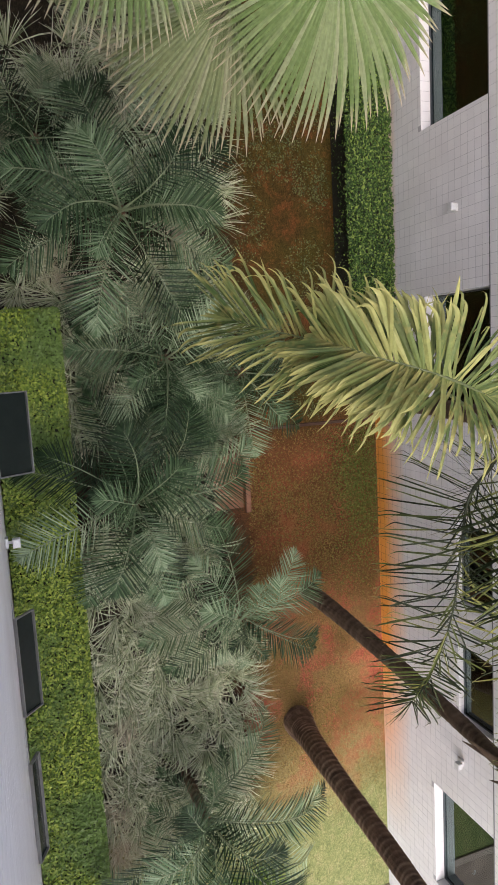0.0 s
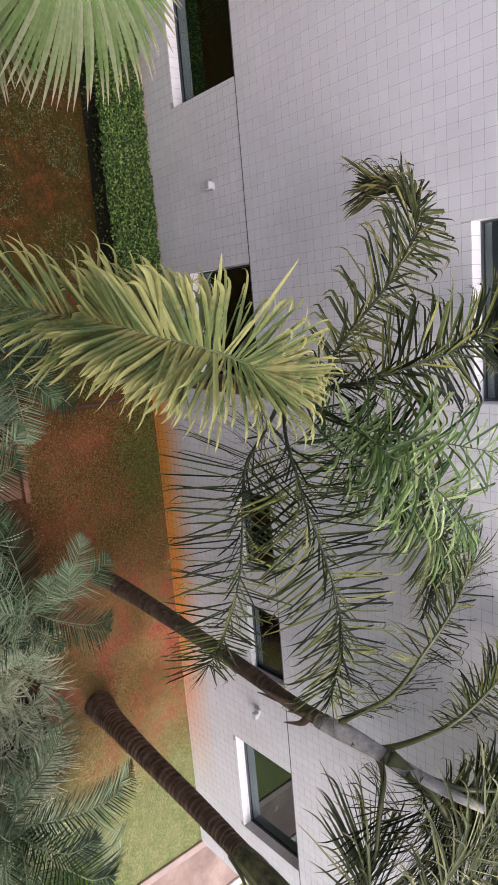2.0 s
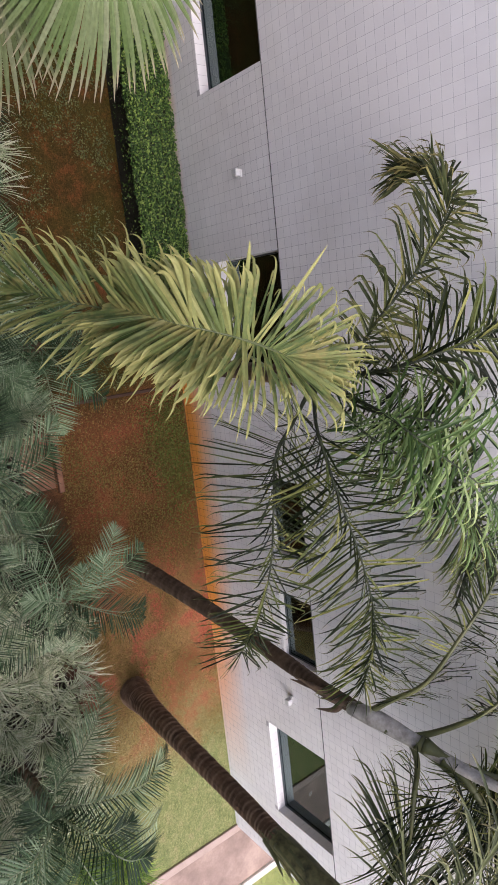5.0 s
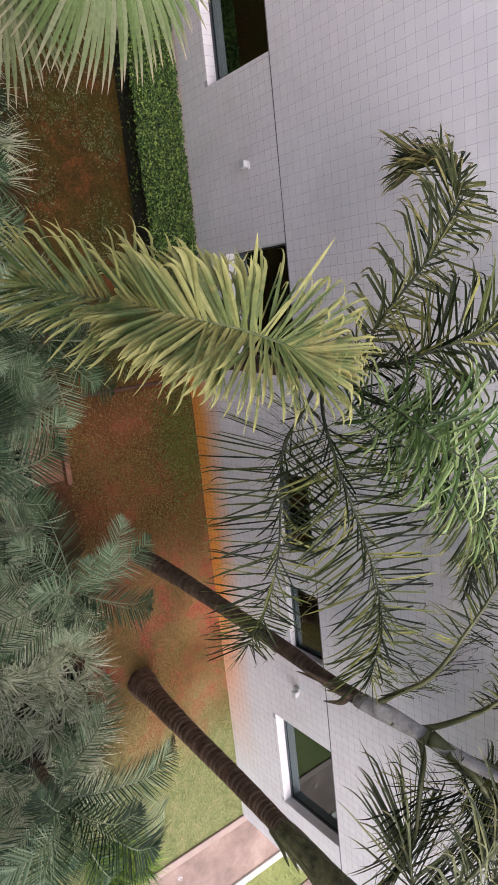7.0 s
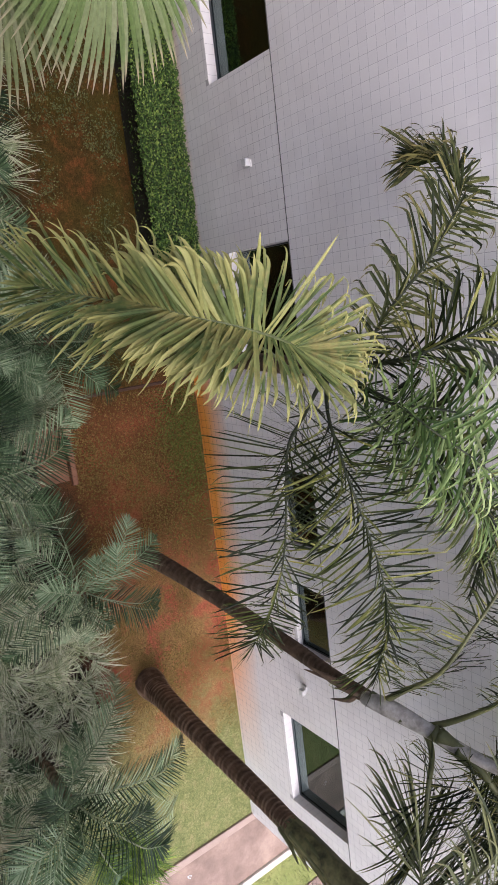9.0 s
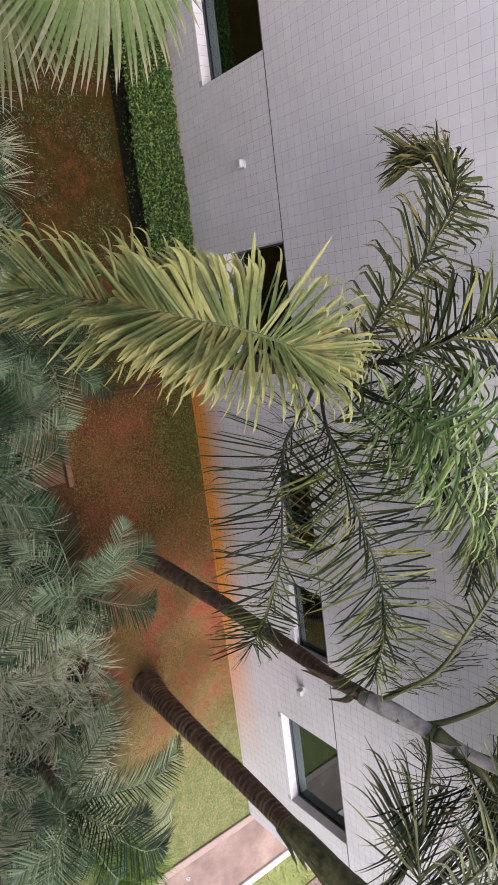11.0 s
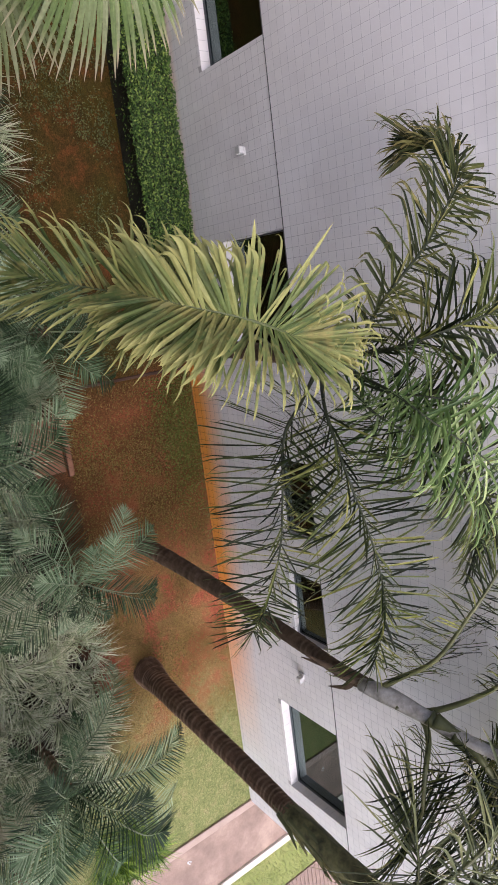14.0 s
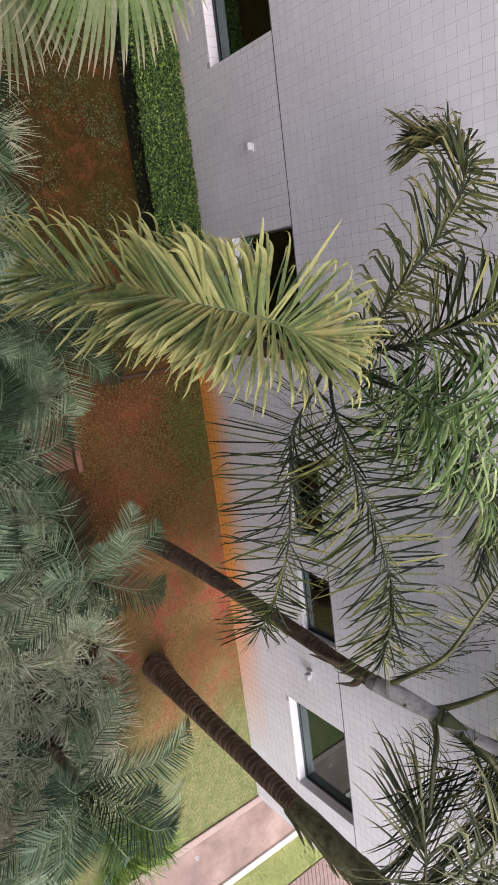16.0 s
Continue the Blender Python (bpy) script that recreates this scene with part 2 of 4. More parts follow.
def soil_material():
    """Red earth, browner and damper to the west, giving way to thin grass in the east; the bed is darkened for litter
    and palm shade.
    """
    m, nt, bsdf, _ = material("red_soil")
    geo = nt.nodes.new("ShaderNodeNewGeometry")
    sep = nt.nodes.new("ShaderNodeSeparateXYZ")
    nt.links.new(geo.outputs["Position"], sep.inputs[0])

    def across(a, b, wobble, scale):
        shift = nt.nodes.new("ShaderNodeMath")
        shift.operation = "MULTIPLY_ADD"
        nt.links.new(noise_of(nt, scale, 8.0, 0.7), shift.inputs[0])
        shift.inputs[1].default_value = wobble
        nt.links.new(sep.outputs["X"], shift.inputs[2])
        mr = node(nt, "ShaderNodeMapRange")
        mr.inputs["From Min"].default_value, mr.inputs["From Max"].default_value = a + wobble / 2, b + wobble / 2
        nt.links.new(shift.outputs[0], mr.inputs["Value"])
        return mr.outputs[0]

    big = noise_of(nt, 1.6, 5.0)
    mid = noise_of(nt, 6.0, 6.0)
    red = ramp(nt, big, [(0.3, (0.12, 0.055, 0.02)), (0.5, (0.20, 0.084, 0.032)), (0.7, (0.33, 0.10, 0.048))])
    pale = ramp(nt, big, [(0.3, (0.23, 0.16, 0.055)), (0.5, (0.33, 0.20, 0.085)), (0.55, (0.42, 0.16, 0.085)), (0.61, (0.43, 0.125, 0.075))])
    brown = ramp(nt, mid, [(0.3, (0.050, 0.034, 0.008)), (0.5, (0.088, 0.048, 0.012)), (0.7, (0.18, 0.062, 0.020))])
    grass = ramp(nt, mid, [(0.3, (0.165, 0.20, 0.075)), (0.55, (0.235, 0.255, 0.105)), (0.75, (0.30, 0.27, 0.135))])
    col = mixed(nt, across(0.75, 1.05, 0.1, 4.0), brown, red)
    col = mixed(nt, across(2.7, 4.1, 1.2, 2.0), col, pale)
    col = mixed(nt, across(4.9, 6.3, 1.6, 3.0), col, grass)
    moss = ramp(nt, noise_of(nt, 1.1, 4.0), [(0.42, (0, 0, 0)), (0.62, (0.75, 0.75, 0.75))])
    col = mixed(nt, mixed(nt, 1.0, moss, across(1.2, 0.5, 0.4, 2.0), "MULTIPLY"), col, (0.075, 0.068, 0.012))
    # bed litter, its colour darkened to carry the palms' shade as well
    litter = ramp(nt, noise_of(nt, 16.0, 6.0, 0.7), [(0.35, (0.010, 0.009, 0.006)), (0.55, (0.030, 0.023, 0.013)), (0.75, (0.085, 0.060, 0.035))])
    bed = nt.nodes.new("ShaderNodeMath")
    bed.operation = "MULTIPLY_ADD"
    nt.links.new(noise_of(nt, 5.0, 6.0), bed.inputs[0])
    bed.inputs[1].default_value = 0.6
    nt.links.new(sep.outputs["Y"], bed.inputs[2])
    under = node(nt, "ShaderNodeMapRange")
    under.inputs["From Min"].default_value, under.inputs["From Max"].default_value = 4.62, 4.10
    nt.links.new(bed.outputs[0], under.inputs["Value"])
    west = nt.nodes.new("ShaderNodeMath")
    west.operation = "MULTIPLY"
    nt.links.new(under.outputs[0], west.inputs[0])
    nt.links.new(across(6.0, 5.6, 0.5, 3.0), west.inputs[1])
    col = mixed(nt, west.outputs[0], col, litter)
    grain = noise_of(nt, 70.0, 6.0, 0.7)
    col = mixed(nt, 1.0, col, ramp(nt, grain, [(0.34, (0.30, 0.30, 0.28)), (0.66, (1.35, 1.33, 1.3))]), "MULTIPLY")
    col = mixed(nt, 1.0, col, ramp(nt, noise_of(nt, 24.0, 5.0, 0.7), [(0.36, (0.72, 0.70, 0.68)), (0.62, (1.12, 1.12, 1.12))]), "MULTIPLY")
    nt.links.new(col, bsdf.inputs["Base Color"])
    bsdf.inputs["Roughness"].default_value = 0.95
    bsdf.inputs["Specular IOR Level"].default_value = 0.2
    bumped(nt, bsdf, grain, 0.8, 0.012)
    return m


def lawn_material():
    m, nt, bsdf, _ = material("mown_lawn")
    big = noise_of(nt, 2.0, 5.0)
    col = ramp(nt, big, [(0.3, (0.20, 0.25, 0.06)), (0.55, (0.31, 0.34, 0.11)), (0.75, (0.40, 0.36, 0.15))])
    grain = noise_of(nt, 120.0, 5.0, 0.7)
    col = mixed(nt, 1.0, col, ramp(nt, grain, [(0.3, (0.55, 0.55, 0.5)), (0.7, (1.05, 1.05, 1.0))]), "MULTIPLY")
    nt.links.new(col, bsdf.inputs["Base Color"])
    bsdf.inputs["Roughness"].default_value = 0.9
    bumped(nt, bsdf, grain, 0.8, 0.01)
    return m


def path_material():
    """Pinkish concrete with paler, worn and damp patches."""
    m, nt, bsdf, _ = material("pink_concrete")
    big = noise_of(nt, 1.2, 6.0, 0.65)
    col = ramp(nt, big, [(0.32, (0.16, 0.105, 0.08)), (0.5, (0.27, 0.185, 0.145)), (0.68, (0.41, 0.295, 0.23))])
    grain = noise_of(nt, 55.0, 6.0)
    col = mixed(nt, 1.0, col, ramp(nt, grain, [(0.3, (0.82, 0.82, 0.82)), (0.7, (1.0, 1.0, 1.0))]), "MULTIPLY")
    nt.links.new(col, bsdf.inputs["Base Color"])
    bsdf.inputs["Roughness"].default_value = 0.75
    bumped(nt, bsdf, grain, 0.3, 0.002)
    return m


def glass_material():
    """Dark solar-control glass: a strong mirror coat over a dim pane."""
    m, nt, bsdf, out = material("tinted_glass")
    bsdf.inputs["Base Color"].default_value = (0.04, 0.07, 0.065, 1)
    bsdf.inputs["Roughness"].default_value = 0.0
    bsdf.inputs["Transmission Weight"].default_value = 1.0
    bsdf.inputs["IOR"].default_value = 1.5
    gl = node(nt, "ShaderNodeBsdfGlossy", Roughness=0.01)
    gl.inputs["Color"].default_value = (0.7, 0.88, 0.88, 1)
    mix = node(nt, "ShaderNodeMixShader", Fac=0.08)
    nt.links.new(bsdf.outputs[0], mix.inputs[1])
    nt.links.new(gl.outputs[0], mix.inputs[2])
    nt.links.new(mix.outputs[0], out.inputs["Surface"])
    return m


M_SASH_GLASS = plain("dark_sash_glass", (0.008, 0.014, 0.012), (0.016, 0.022, 0.018), 2.0, 0.25, bump=0.0)
M_SASH_GLASS.node_tree.nodes["Principled BSDF"].inputs["Specular IOR Level"].default_value = 0.2
M_SOIL, M_LAWN, M_PATH, M_GLASS = soil_material(), lawn_material(), path_material(), glass_material()


# ---------------------------------------------------------------- building blocks
class Shape:
    """Vertices and faces gathered for one mesh, with the place along each blade."""

    def __init__(self):
        self.v, self.f, self.a, self.mi = [], [], [], []

    def add(self, verts, faces, along=None, slot=0):
        k = len(self.v)
        self.v.extend(verts)
        self.f.extend(tuple(i + k for i in f) for f in faces)
        self.a.extend(along if along is not None else [0.0] * len(verts))
        self.mi.extend([slot] * len(faces))

    def box(self, x0, y0, z0, x1, y1, z1, slot=0, bevel=0.0):
        b = bevel
        vs, fs = [], []
        if b <= 0:
            vs = [(x, y, z) for z in (z0, z1) for y in (y0, y1) for x in (x0, x1)]
            fs = [(0, 2, 3, 1), (4, 5, 7, 6), (0, 1, 5, 4), (2, 6, 7, 3), (0, 4, 6, 2), (1, 3, 7, 5)]
        else:
            for z, q in ((z0, 0), (z1 - b, 0), (z1, b)):
                vs += [(x0 + q, y0 + q, z), (x1 - q, y0 + q, z), (x1 - q, y1 - q, z), (x0 + q, y1 - q, z)]
            for r in (0, 4):
                fs += [(r + i, r + (i + 1) % 4, r + 4 + (i + 1) % 4, r + 4 + i) for i in range(4)]
            fs += [(3, 2, 1, 0), (8, 9, 10, 11)]
        self.add(vs, fs, None, slot)

    def tube(self, points, radii, sides=7, slot=0, cap=True):
        pts = [Vector(p) for p in points]
        side = None
        vs = []
        for i, p in enumerate(pts):
            t = (pts[min(i + 1, len(pts) - 1)] - pts[max(i - 1, 0)]).normalized()
            ref = side if side else (Vector((1, 0, 0)) if abs(t.x) < 0.9 else Vector((0, 1, 0)))
            side = (ref - t * ref.dot(t)).normalized()
            up = t.cross(side)
            for s in range(sides):
                a = 2 * math.pi * s / sides
                vs.append(tuple(p + (side * math.cos(a) + up * math.sin(a)) * radii[i]))
        fs = [(r * sides + s, r * sides + (s + 1) % sides, (r + 1) * sides + (s + 1) % sides, (r + 1) * sides + s)
              for r in range(len(pts) - 1) for s in range(sides)]
        if cap:
            fs += [tuple(range(sides - 1, -1, -1)), tuple((len(pts) - 1) * sides + s for s in range(sides))]
        self.add(vs, fs, None, slot)

    def mesh(self, name, *mats, smooth=False):
        me = bpy.data.meshes.new(name)
        me.from_pydata(self.v, [], self.f)
        for m in mats:
            me.materials.append(m)
        if len(mats) > 1:
            me.polygons.foreach_set("material_index", self.mi)
        if any(self.a):
            me.attributes.new("along", "FLOAT", "POINT").data.foreach_set("value", self.a)
        if smooth:
            me.polygons.foreach_set("use_smooth", [True] * len(me.polygons))
        me.update()
        return me


def part(name, mesh, parent, label=""):
    ob = new(name, mesh)
    ob.parent = parent
    return tagged(ob, label)


def thing(name, at, label, category, group="", kind=""):
    ob = new(name)
    ob.empty_display_size = 0.2
    ob.location = at
    return tagged(ob, label, category, group, kind)


def spline(points, n):
    """n + 1 places along a smooth line through the points."""
    p = [Vector(q) for q in points]
    p = [p[0] * 2 - p[1], *p, p[-1] * 2 - p[-2]]
    out = []
    spans = len(p) - 3
    for i in range(n + 1):
        u = i / n * spans
        k = min(int(u), spans - 1)
        u -= k
        a, b, c, d = p[k:k + 4]
        out.append(0.5 * ((2 * b) + (c - a) * u + (2 * a - 5 * b + 4 * c - d) * u * u + (3 * b - a - 3 * c + d) * u ** 3))
    return out


HOOKED = (0.0, 0.25, 0.5, 0.68, 0.79, 0.85, 0.90, 0.95, 1.0)


def blade(shape, start, way, flat, length, width, droop, rings, fold=0.25, slot=0, curl=0.0, cap_y=None, hook=None):
    """A tapering folded leaf strip that bends down along its length and may hook over at its tip."""
    vs, al = [], []
    p, d = Vector(start), way.normalized()
    cuts = HOOKED if hook else [i / (rings - 1) for i in range(rings)]
    for i, u in enumerate(cuts):
        w = width * (0.55 + 1.2 * u if u < 0.35 else 0.97 * max(0.0, 1 - ((u - 0.35) / 0.65) ** (1.9 if not hook else 5.0 if width > 0.018 else 2.8))) * 0.5 + 0.0006
        s = (flat - d * flat.dot(d)).normalized()
        nrm = d.cross(s)
        for q, lift in ((-1, 0), (0, fold), (1, 0)):
            r = p + s * (w * q) + nrm * (w * lift)
            vs.append((r.x, min(r.y, cap_y) if cap_y else r.y, r.z))
            al.append(u)
        if i + 1 == len(cuts):
            break
        d = (d + Vector((0, 0, -1)) * (droop * (0.3 + u + curl * u * u))).normalized()
        if hook and u > 0.75:
            d = (d + hook).normalized()
        p = p + d * (length * (cuts[i + 1] - u))
    fs = []
    for i in range(len(cuts) - 1):
        k = 3 * i
        fs += [(k, k + 1, k + 4, k + 3), (k + 1, k + 2, k + 5, k + 4)]
    shape.add(vs, fs, al, slot)


def pinnate(points, pairs, length, width, rng, droop=0.12, lift=0.25, rings=5, start=0.14, thick=0.016, curl=0.0,
            plume=0.35, cap_y=None, forward=0.55, root=0.5, edge=0.0, ball=0.0, taper=0.55, tilt=0.0, hook=0.0, lean=(0.0, 0.0), inner=False, tuft=0.8, origin=Vector((0, 0, 0))):
    """A feather leaf: the rachis and its leaflets, as two shapes. ball: up to there the leaflets fan out backwards."""
    rachis, leaflets = Shape(), Shape()
    n = 28
    line = [q - origin for q in spline(points, n)]
    rachis.tube(line, [thick * (1.25 - 1.05 * i / n) * (1 + 0.7 * max(0.0, 1 - i / n / 0.14)) for i in range(n + 1)], 8)
    cap = cap_y - origin.y if cap_y else None
    back = line[0] - line[-1]
    back.z = 0.0
    back.normalize()
    for k in range(pairs):
        u = start + (1 - start) * ((k + 0.5) / pairs) ** (1.6 if ball else 1.0)
        x = u * n
        i = min(int(x), n - 1)
        p = line[i].lerp(line[i + 1], x - i)
        t = (line[min(i + 2, n)] - line[max(i - 1, 0)]).normalized()
        side = t.cross(Vector((0, 0, 1)))
        side = side.normalized() if side.length > 0.05 else Vector((1, 0, 0))
        up = side.cross(t)
        side, up = side * math.cos(tilt) - up * math.sin(tilt), up * math.cos(tilt) + side * math.sin(tilt)
        grow = min(1.0, root + 2.2 * (u - start)) * (1.0 - taper * max(0.0, (u - 0.5) / 0.5) ** 1.4)
        for q in (-1, 1):
            fw = forward * (0.55 + 0.9 * u) + rng.uniform(-1, 1) * (0.15 + 0.4 * plume if plume > 0.2 else 0.08)
            fw += lean[q > 0] + 0.9 * max(0.0, (u - 0.68) / 0.32) ** 1.5
            way = side * q + t * fw + up * (lift + rng.uniform(-plume, plume))
            if u < ball:
                a = 1.5 * (1 - (u - start) / (ball - start)) ** 0.8 + rng.uniform(-0.3, 0.3)
                way = side * (q * math.cos(a)) + back * math.sin(a) + t * (fw * (1 - math.sin(a))) + Vector((0, 0, rng.uniform(-0.05, 0.85)))
            flat = t * (1 - edge) + up * (edge + rng.uniform(-0.5, 0.5))
            if u < ball * 0.8:
                flat = way.cross(Vector((0, 0, 1))).normalized() + Vector((0, 0, rng.uniform(-0.5, 0.5)))
            bend = None
            if hook:
                bend = Vector((rng.uniform(-0.1, 1.0), rng.uniform(-0.5, 0.2), -0.7)) * (hook * max(0.02, rng.gauss(1.0, 0.6)) * (0.3 if ball and u > ball else 1.0))
                if u < ball:
                    bend = (Vector((rng.uniform(0.3, 1.3), rng.uniform(-0.3, 0.2), -0.4)) - way.normalized() * 0.35) * (hook * max(0.1, rng.gauss(1.0, 0.4)))
            short, broad = (rng.choice((0.6, 0.8, 0.95, 1.05, 1.15, 1.28)) * rng.uniform(0.9, 1.08), 0.70) if u < ball else (rng.uniform(0.8, 1.1), 1.0)
            blade(leaflets, p + t * rng.uniform(-0.01, 0.01), way, flat, length * grow * short,
                  width * broad * rng.uniform(0.75, 1.15), droop * rng.uniform(0.3, 1.9), rings, 0.3, 0, curl * rng.uniform(0, 2), cap, bend)
            if inner and (k % 2 == 0 or u > 0.72):
                close = side * (q * rng.uniform(0.2, 0.6)) + t * rng.uniform(0.6, 1.3) + up * rng.uniform(-0.7, 0.9)
                blade(leaflets, p, close, flat, length * rng.uniform(0.35, 0.6), width, droop, rings, 0.3, 0, 0.0, cap, bend)
    tip, t = line[-1], (line[-1] - line[-4]).normalized()
    for q in (-0.75, -0.5, -0.3, -0.12, 0.0, 0.15, 0.35, 0.55, 0.8):
        s = t.cross(Vector((0, 0, 1))).normalized()
        blade(leaflets, tip, t + s * q + Vector((0, 0, rng.uniform(-0.3, 0.3))), s, length * (tuft - 0.2 * abs(q) * tuft), width, droop, rings, 0.3, 0, 0, cap, Vector((0, 0, -0.05)) if hook else None)
    return rachis, leaflets


def trunk_shape(points, radii, rings, sides, rng, ridge=0.05):
    """A palm stem with the stepped scars of fallen leaves."""
    sh = Shape()
    line = spline(points, rings * 3)
    rad = []
    for i in range(rings * 3 + 1):
        u = i / (rings * 3) * (len(radii) - 1)
        k = min(int(u), len(radii) - 2)
        r = radii[k] + (radii[k + 1] - radii[k]) * (u - k)
        rad.append(r * (1 + rng.uniform(0.3, 1.6) * (ridge if i % 3 == 1 else -ridge * 0.5 if i % 3 == 2 else 0.0) + rng.uniform(-0.02, 0.02)))
    sh.tube(line, rad, sides)
    tone = [rng.uniform(0.45, 1.4) for _ in range(rings + 1)]
    slope = [(rng.uniform(0, 6.283), rng.uniform(0.0, 0.35)) for _ in range(rings + 1)]
    sh.a = []
    for i, q in enumerate(sh.v):
        ring = i // sides
        if ring > rings * 3:
            sh.a.append(0.0)
            continue
        k = min(ring, rings * 3 - 1)
        step = line[k + 1] - line[k]
        turn, much = slope[ring // 3]
        sh.v[i] = tuple(Vector(q) + step * (much * 1.5 * math.cos(i % sides * 6.283 / sides - turn) + 0.5 * much * rng.uniform(-1, 1)))
        sh.a.append(min(1.0, tone[ring // 3] * rng.uniform(0.6, 1.2)) if ring % 3 == 1 else 0.0)
    return sh


# ---------------------------------------------------------------- ground
sh = Shape()
sh.add([(-150, -150, 0), (150, -150, 0), (150, 150, 0), (-150, 150, 0)], [(0, 1, 2, 3)])
tagged(new("ground", sh.mesh("ground", M_SOIL)), "bare red earth thinning into yellowish lawn", "ground", kind="structure")


def slab(name, label, category, mat, x0, y0, x1, y1, z1, z0=0.0, bevel=0.006, kind="structure", group=""):
    s = Shape()
    s.box(0, 0, z0, x1 - x0, y1 - y0, z1, 0, bevel)
    ob = new(name, s.mesh(name, mat))
    ob.location = (x0, y0, 0)
    return tagged(ob, label, category, group, kind)


slab("lawn_1", "strip of mown green lawn beyond the path", "lawn", M_LAWN, 8.86, 1.5, 9.62, 30.0, 0.03)
slab("lawn_2", "mown green lawn at the end of the building", "lawn", M_LAWN, 7.0, 12.0, 7.70, 30.0, 0.03)
slab("path_1", "pinkish worn concrete garden path", "path", M_PATH, 7.82, 1.5, 8.74, 30.0, 0.012)
slab("kerb_1", "pale concrete kerb along the lawn", "kerb", M_KERB, 7.70, 1.5, 7.82, 30.0, 0.035, bevel=0.008)
slab("kerb_2", "pale concrete kerb along the path", "kerb", M_KERB_PALE, 8.74, 1.5, 8.86, 30.0, 0.05, bevel=0.008)
slab("edging_1", "thin dirty concrete edging across the bed", "edging", M_EDGING, 0.90, 4.25, 0.94, 5.99, 0.018)


# ---------------------------------------------------------------- the tiled buildings
TILE = 0.102


def openings_wall(name, label, x0, x1, z0, z1, y_front, y_back, holes, mat):
    """A wall of real thickness with rectangular openings cut through it."""
    xs = sorted({x0, x1, *(h[0] for h in holes), *(h[1] for h in holes)})
    zs = sorted({z0, z1, *(h[2] for h in holes), *(h[3] for h in holes)})
    s = Shape()
    hole = lambda x, z: any(h[0] < x < h[1] and h[2] < z < h[3] for h in holes)
    for xa, xb in zip(xs, xs[1:]):
        for za, zb in zip(zs, zs[1:]):
            if hole((xa + xb) / 2, (za + zb) / 2):
                continue
            for y in (y_front, y_back):
                s.add([(xa, y, za), (xb, y, za), (xb, y, zb), (xa, y, zb)], [(0, 1, 2, 3)])
    for a, b, c, d in [*holes, (x0, x1, z0, z1)]:
        for (xa, za), (xb, zb) in (((a, c), (b, c)), ((b, c), (b, d)), ((b, d), (a, d)), ((a, d), (a, c))):
            s.add([(xa, y_front, za), (xb, y_front, zb), (xb, y_back, zb), (xa, y_back, za)], [(0, 1, 2, 3)])
    return tagged(new(name, s.mesh(name, mat)), label, "wall", kind="structure")


def tile_verts(o, u, v, n, w, h):
    """One tile, slightly pillowed at its edges, lying on the plane of u and v."""
    g, e, t = 0.0018, 0.0010, 0.0007
    low = [o + u * a + v * b for a, b in ((g, g), (w - g, g), (w - g, h - g), (g, h - g))]
    top = [o + u * a + v * b + n * t for a, b in ((g + e, g + e), (w - g - e, g + e), (w - g - e, h - g - e), (g + e, h - g - e))]
    return [tuple(q) for q in low + top]


TILE_FACES = [(4, 5, 6, 7), (0, 1, 5, 4), (1, 2, 6, 5), (2, 3, 7, 6), (3, 0, 4, 7)]
X, Y, Z = Vector((1, 0, 0)), Vector((0, 1, 0)), Vector((0, 0, 1))


def tiled_face(s, x0, x1, z0, z1, y, n, holes, skip=None):
    """Rows of square tiles over a wall face; tiles at an opening's edge are cut."""
    u = X if n.y < 0 else -X
    for i in range(int((x1 - x0) / TILE + 0.01)):
        for j in range(int((z1 - z0) / TILE + 0.01)):
            a, c = x0 + i * TILE, z0 + j * TILE
            b, d = a + TILE, c + TILE
            if skip and skip[0] - 1e-6 < a and b < skip[1] + 1e-6 and skip[2] - 1e-6 < c and d < skip[3] + 1e-6:
                continue
            for h in holes:
                if h[0] < b and a < h[1] and h[2] < d and c < h[3]:
                    if a < h[0]:
                        b = h[0]
                    elif b > h[1]:
                        a = h[1]
                    elif c < h[2]:
                        d = h[2]
                    elif d > h[3]:
                        c = h[3]
                    else:
                        a = b
            if b - a > 0.012 and d - c > 0.012:
                o = Vector((a if u.x > 0 else b, y, c))
                s.add(tile_verts(o, u, Z, n, b - a, d - c), TILE_FACES)


def reveal_tiles(s, hole, y0, depth, n_out):
    """The tiles that line an opening: its sill, jambs and head."""
    a, b, c, d = hole
    sgn = 1 if n_out.y < 0 else -1
    yy = Y * sgn
    cols = max(1, round((b - a) / TILE))
    w = (b - a) / cols
    rows = max(1, round((d - c) / TILE))
    h = (d - c) / rows
    for i in range(cols):
        o = Vector((a + i * w, y0, c)) if sgn > 0 else Vector((a + (i + 1) * w, y0, c))
        s.add(tile_verts(o, X * sgn, yy, Z, w, depth), TILE_FACES)
        o = Vector((a + (i + 1) * w, y0, d)) if sgn > 0 else Vector((a + i * w, y0, d))
        s.add(tile_verts(o, X * -sgn, yy, -Z, w, depth), TILE_FACES)
    for j in range(rows):
        s.add(tile_verts(Vector((a, y0, c + j * h)), yy, Z, X, depth, h) if sgn > 0 else
              tile_verts(Vector((a, y0 + yy.y * depth, c + j * h)), -yy, Z, X, depth, h), TILE_FACES)
        s.add(tile_verts(Vector((b, y0 + yy.y * depth, c + j * h)), -yy, Z, -X, depth, h) if sgn > 0 else
              tile_verts(Vector((b, y0, c + j * h)), yy, Z, -X, depth, h), TILE_FACES)


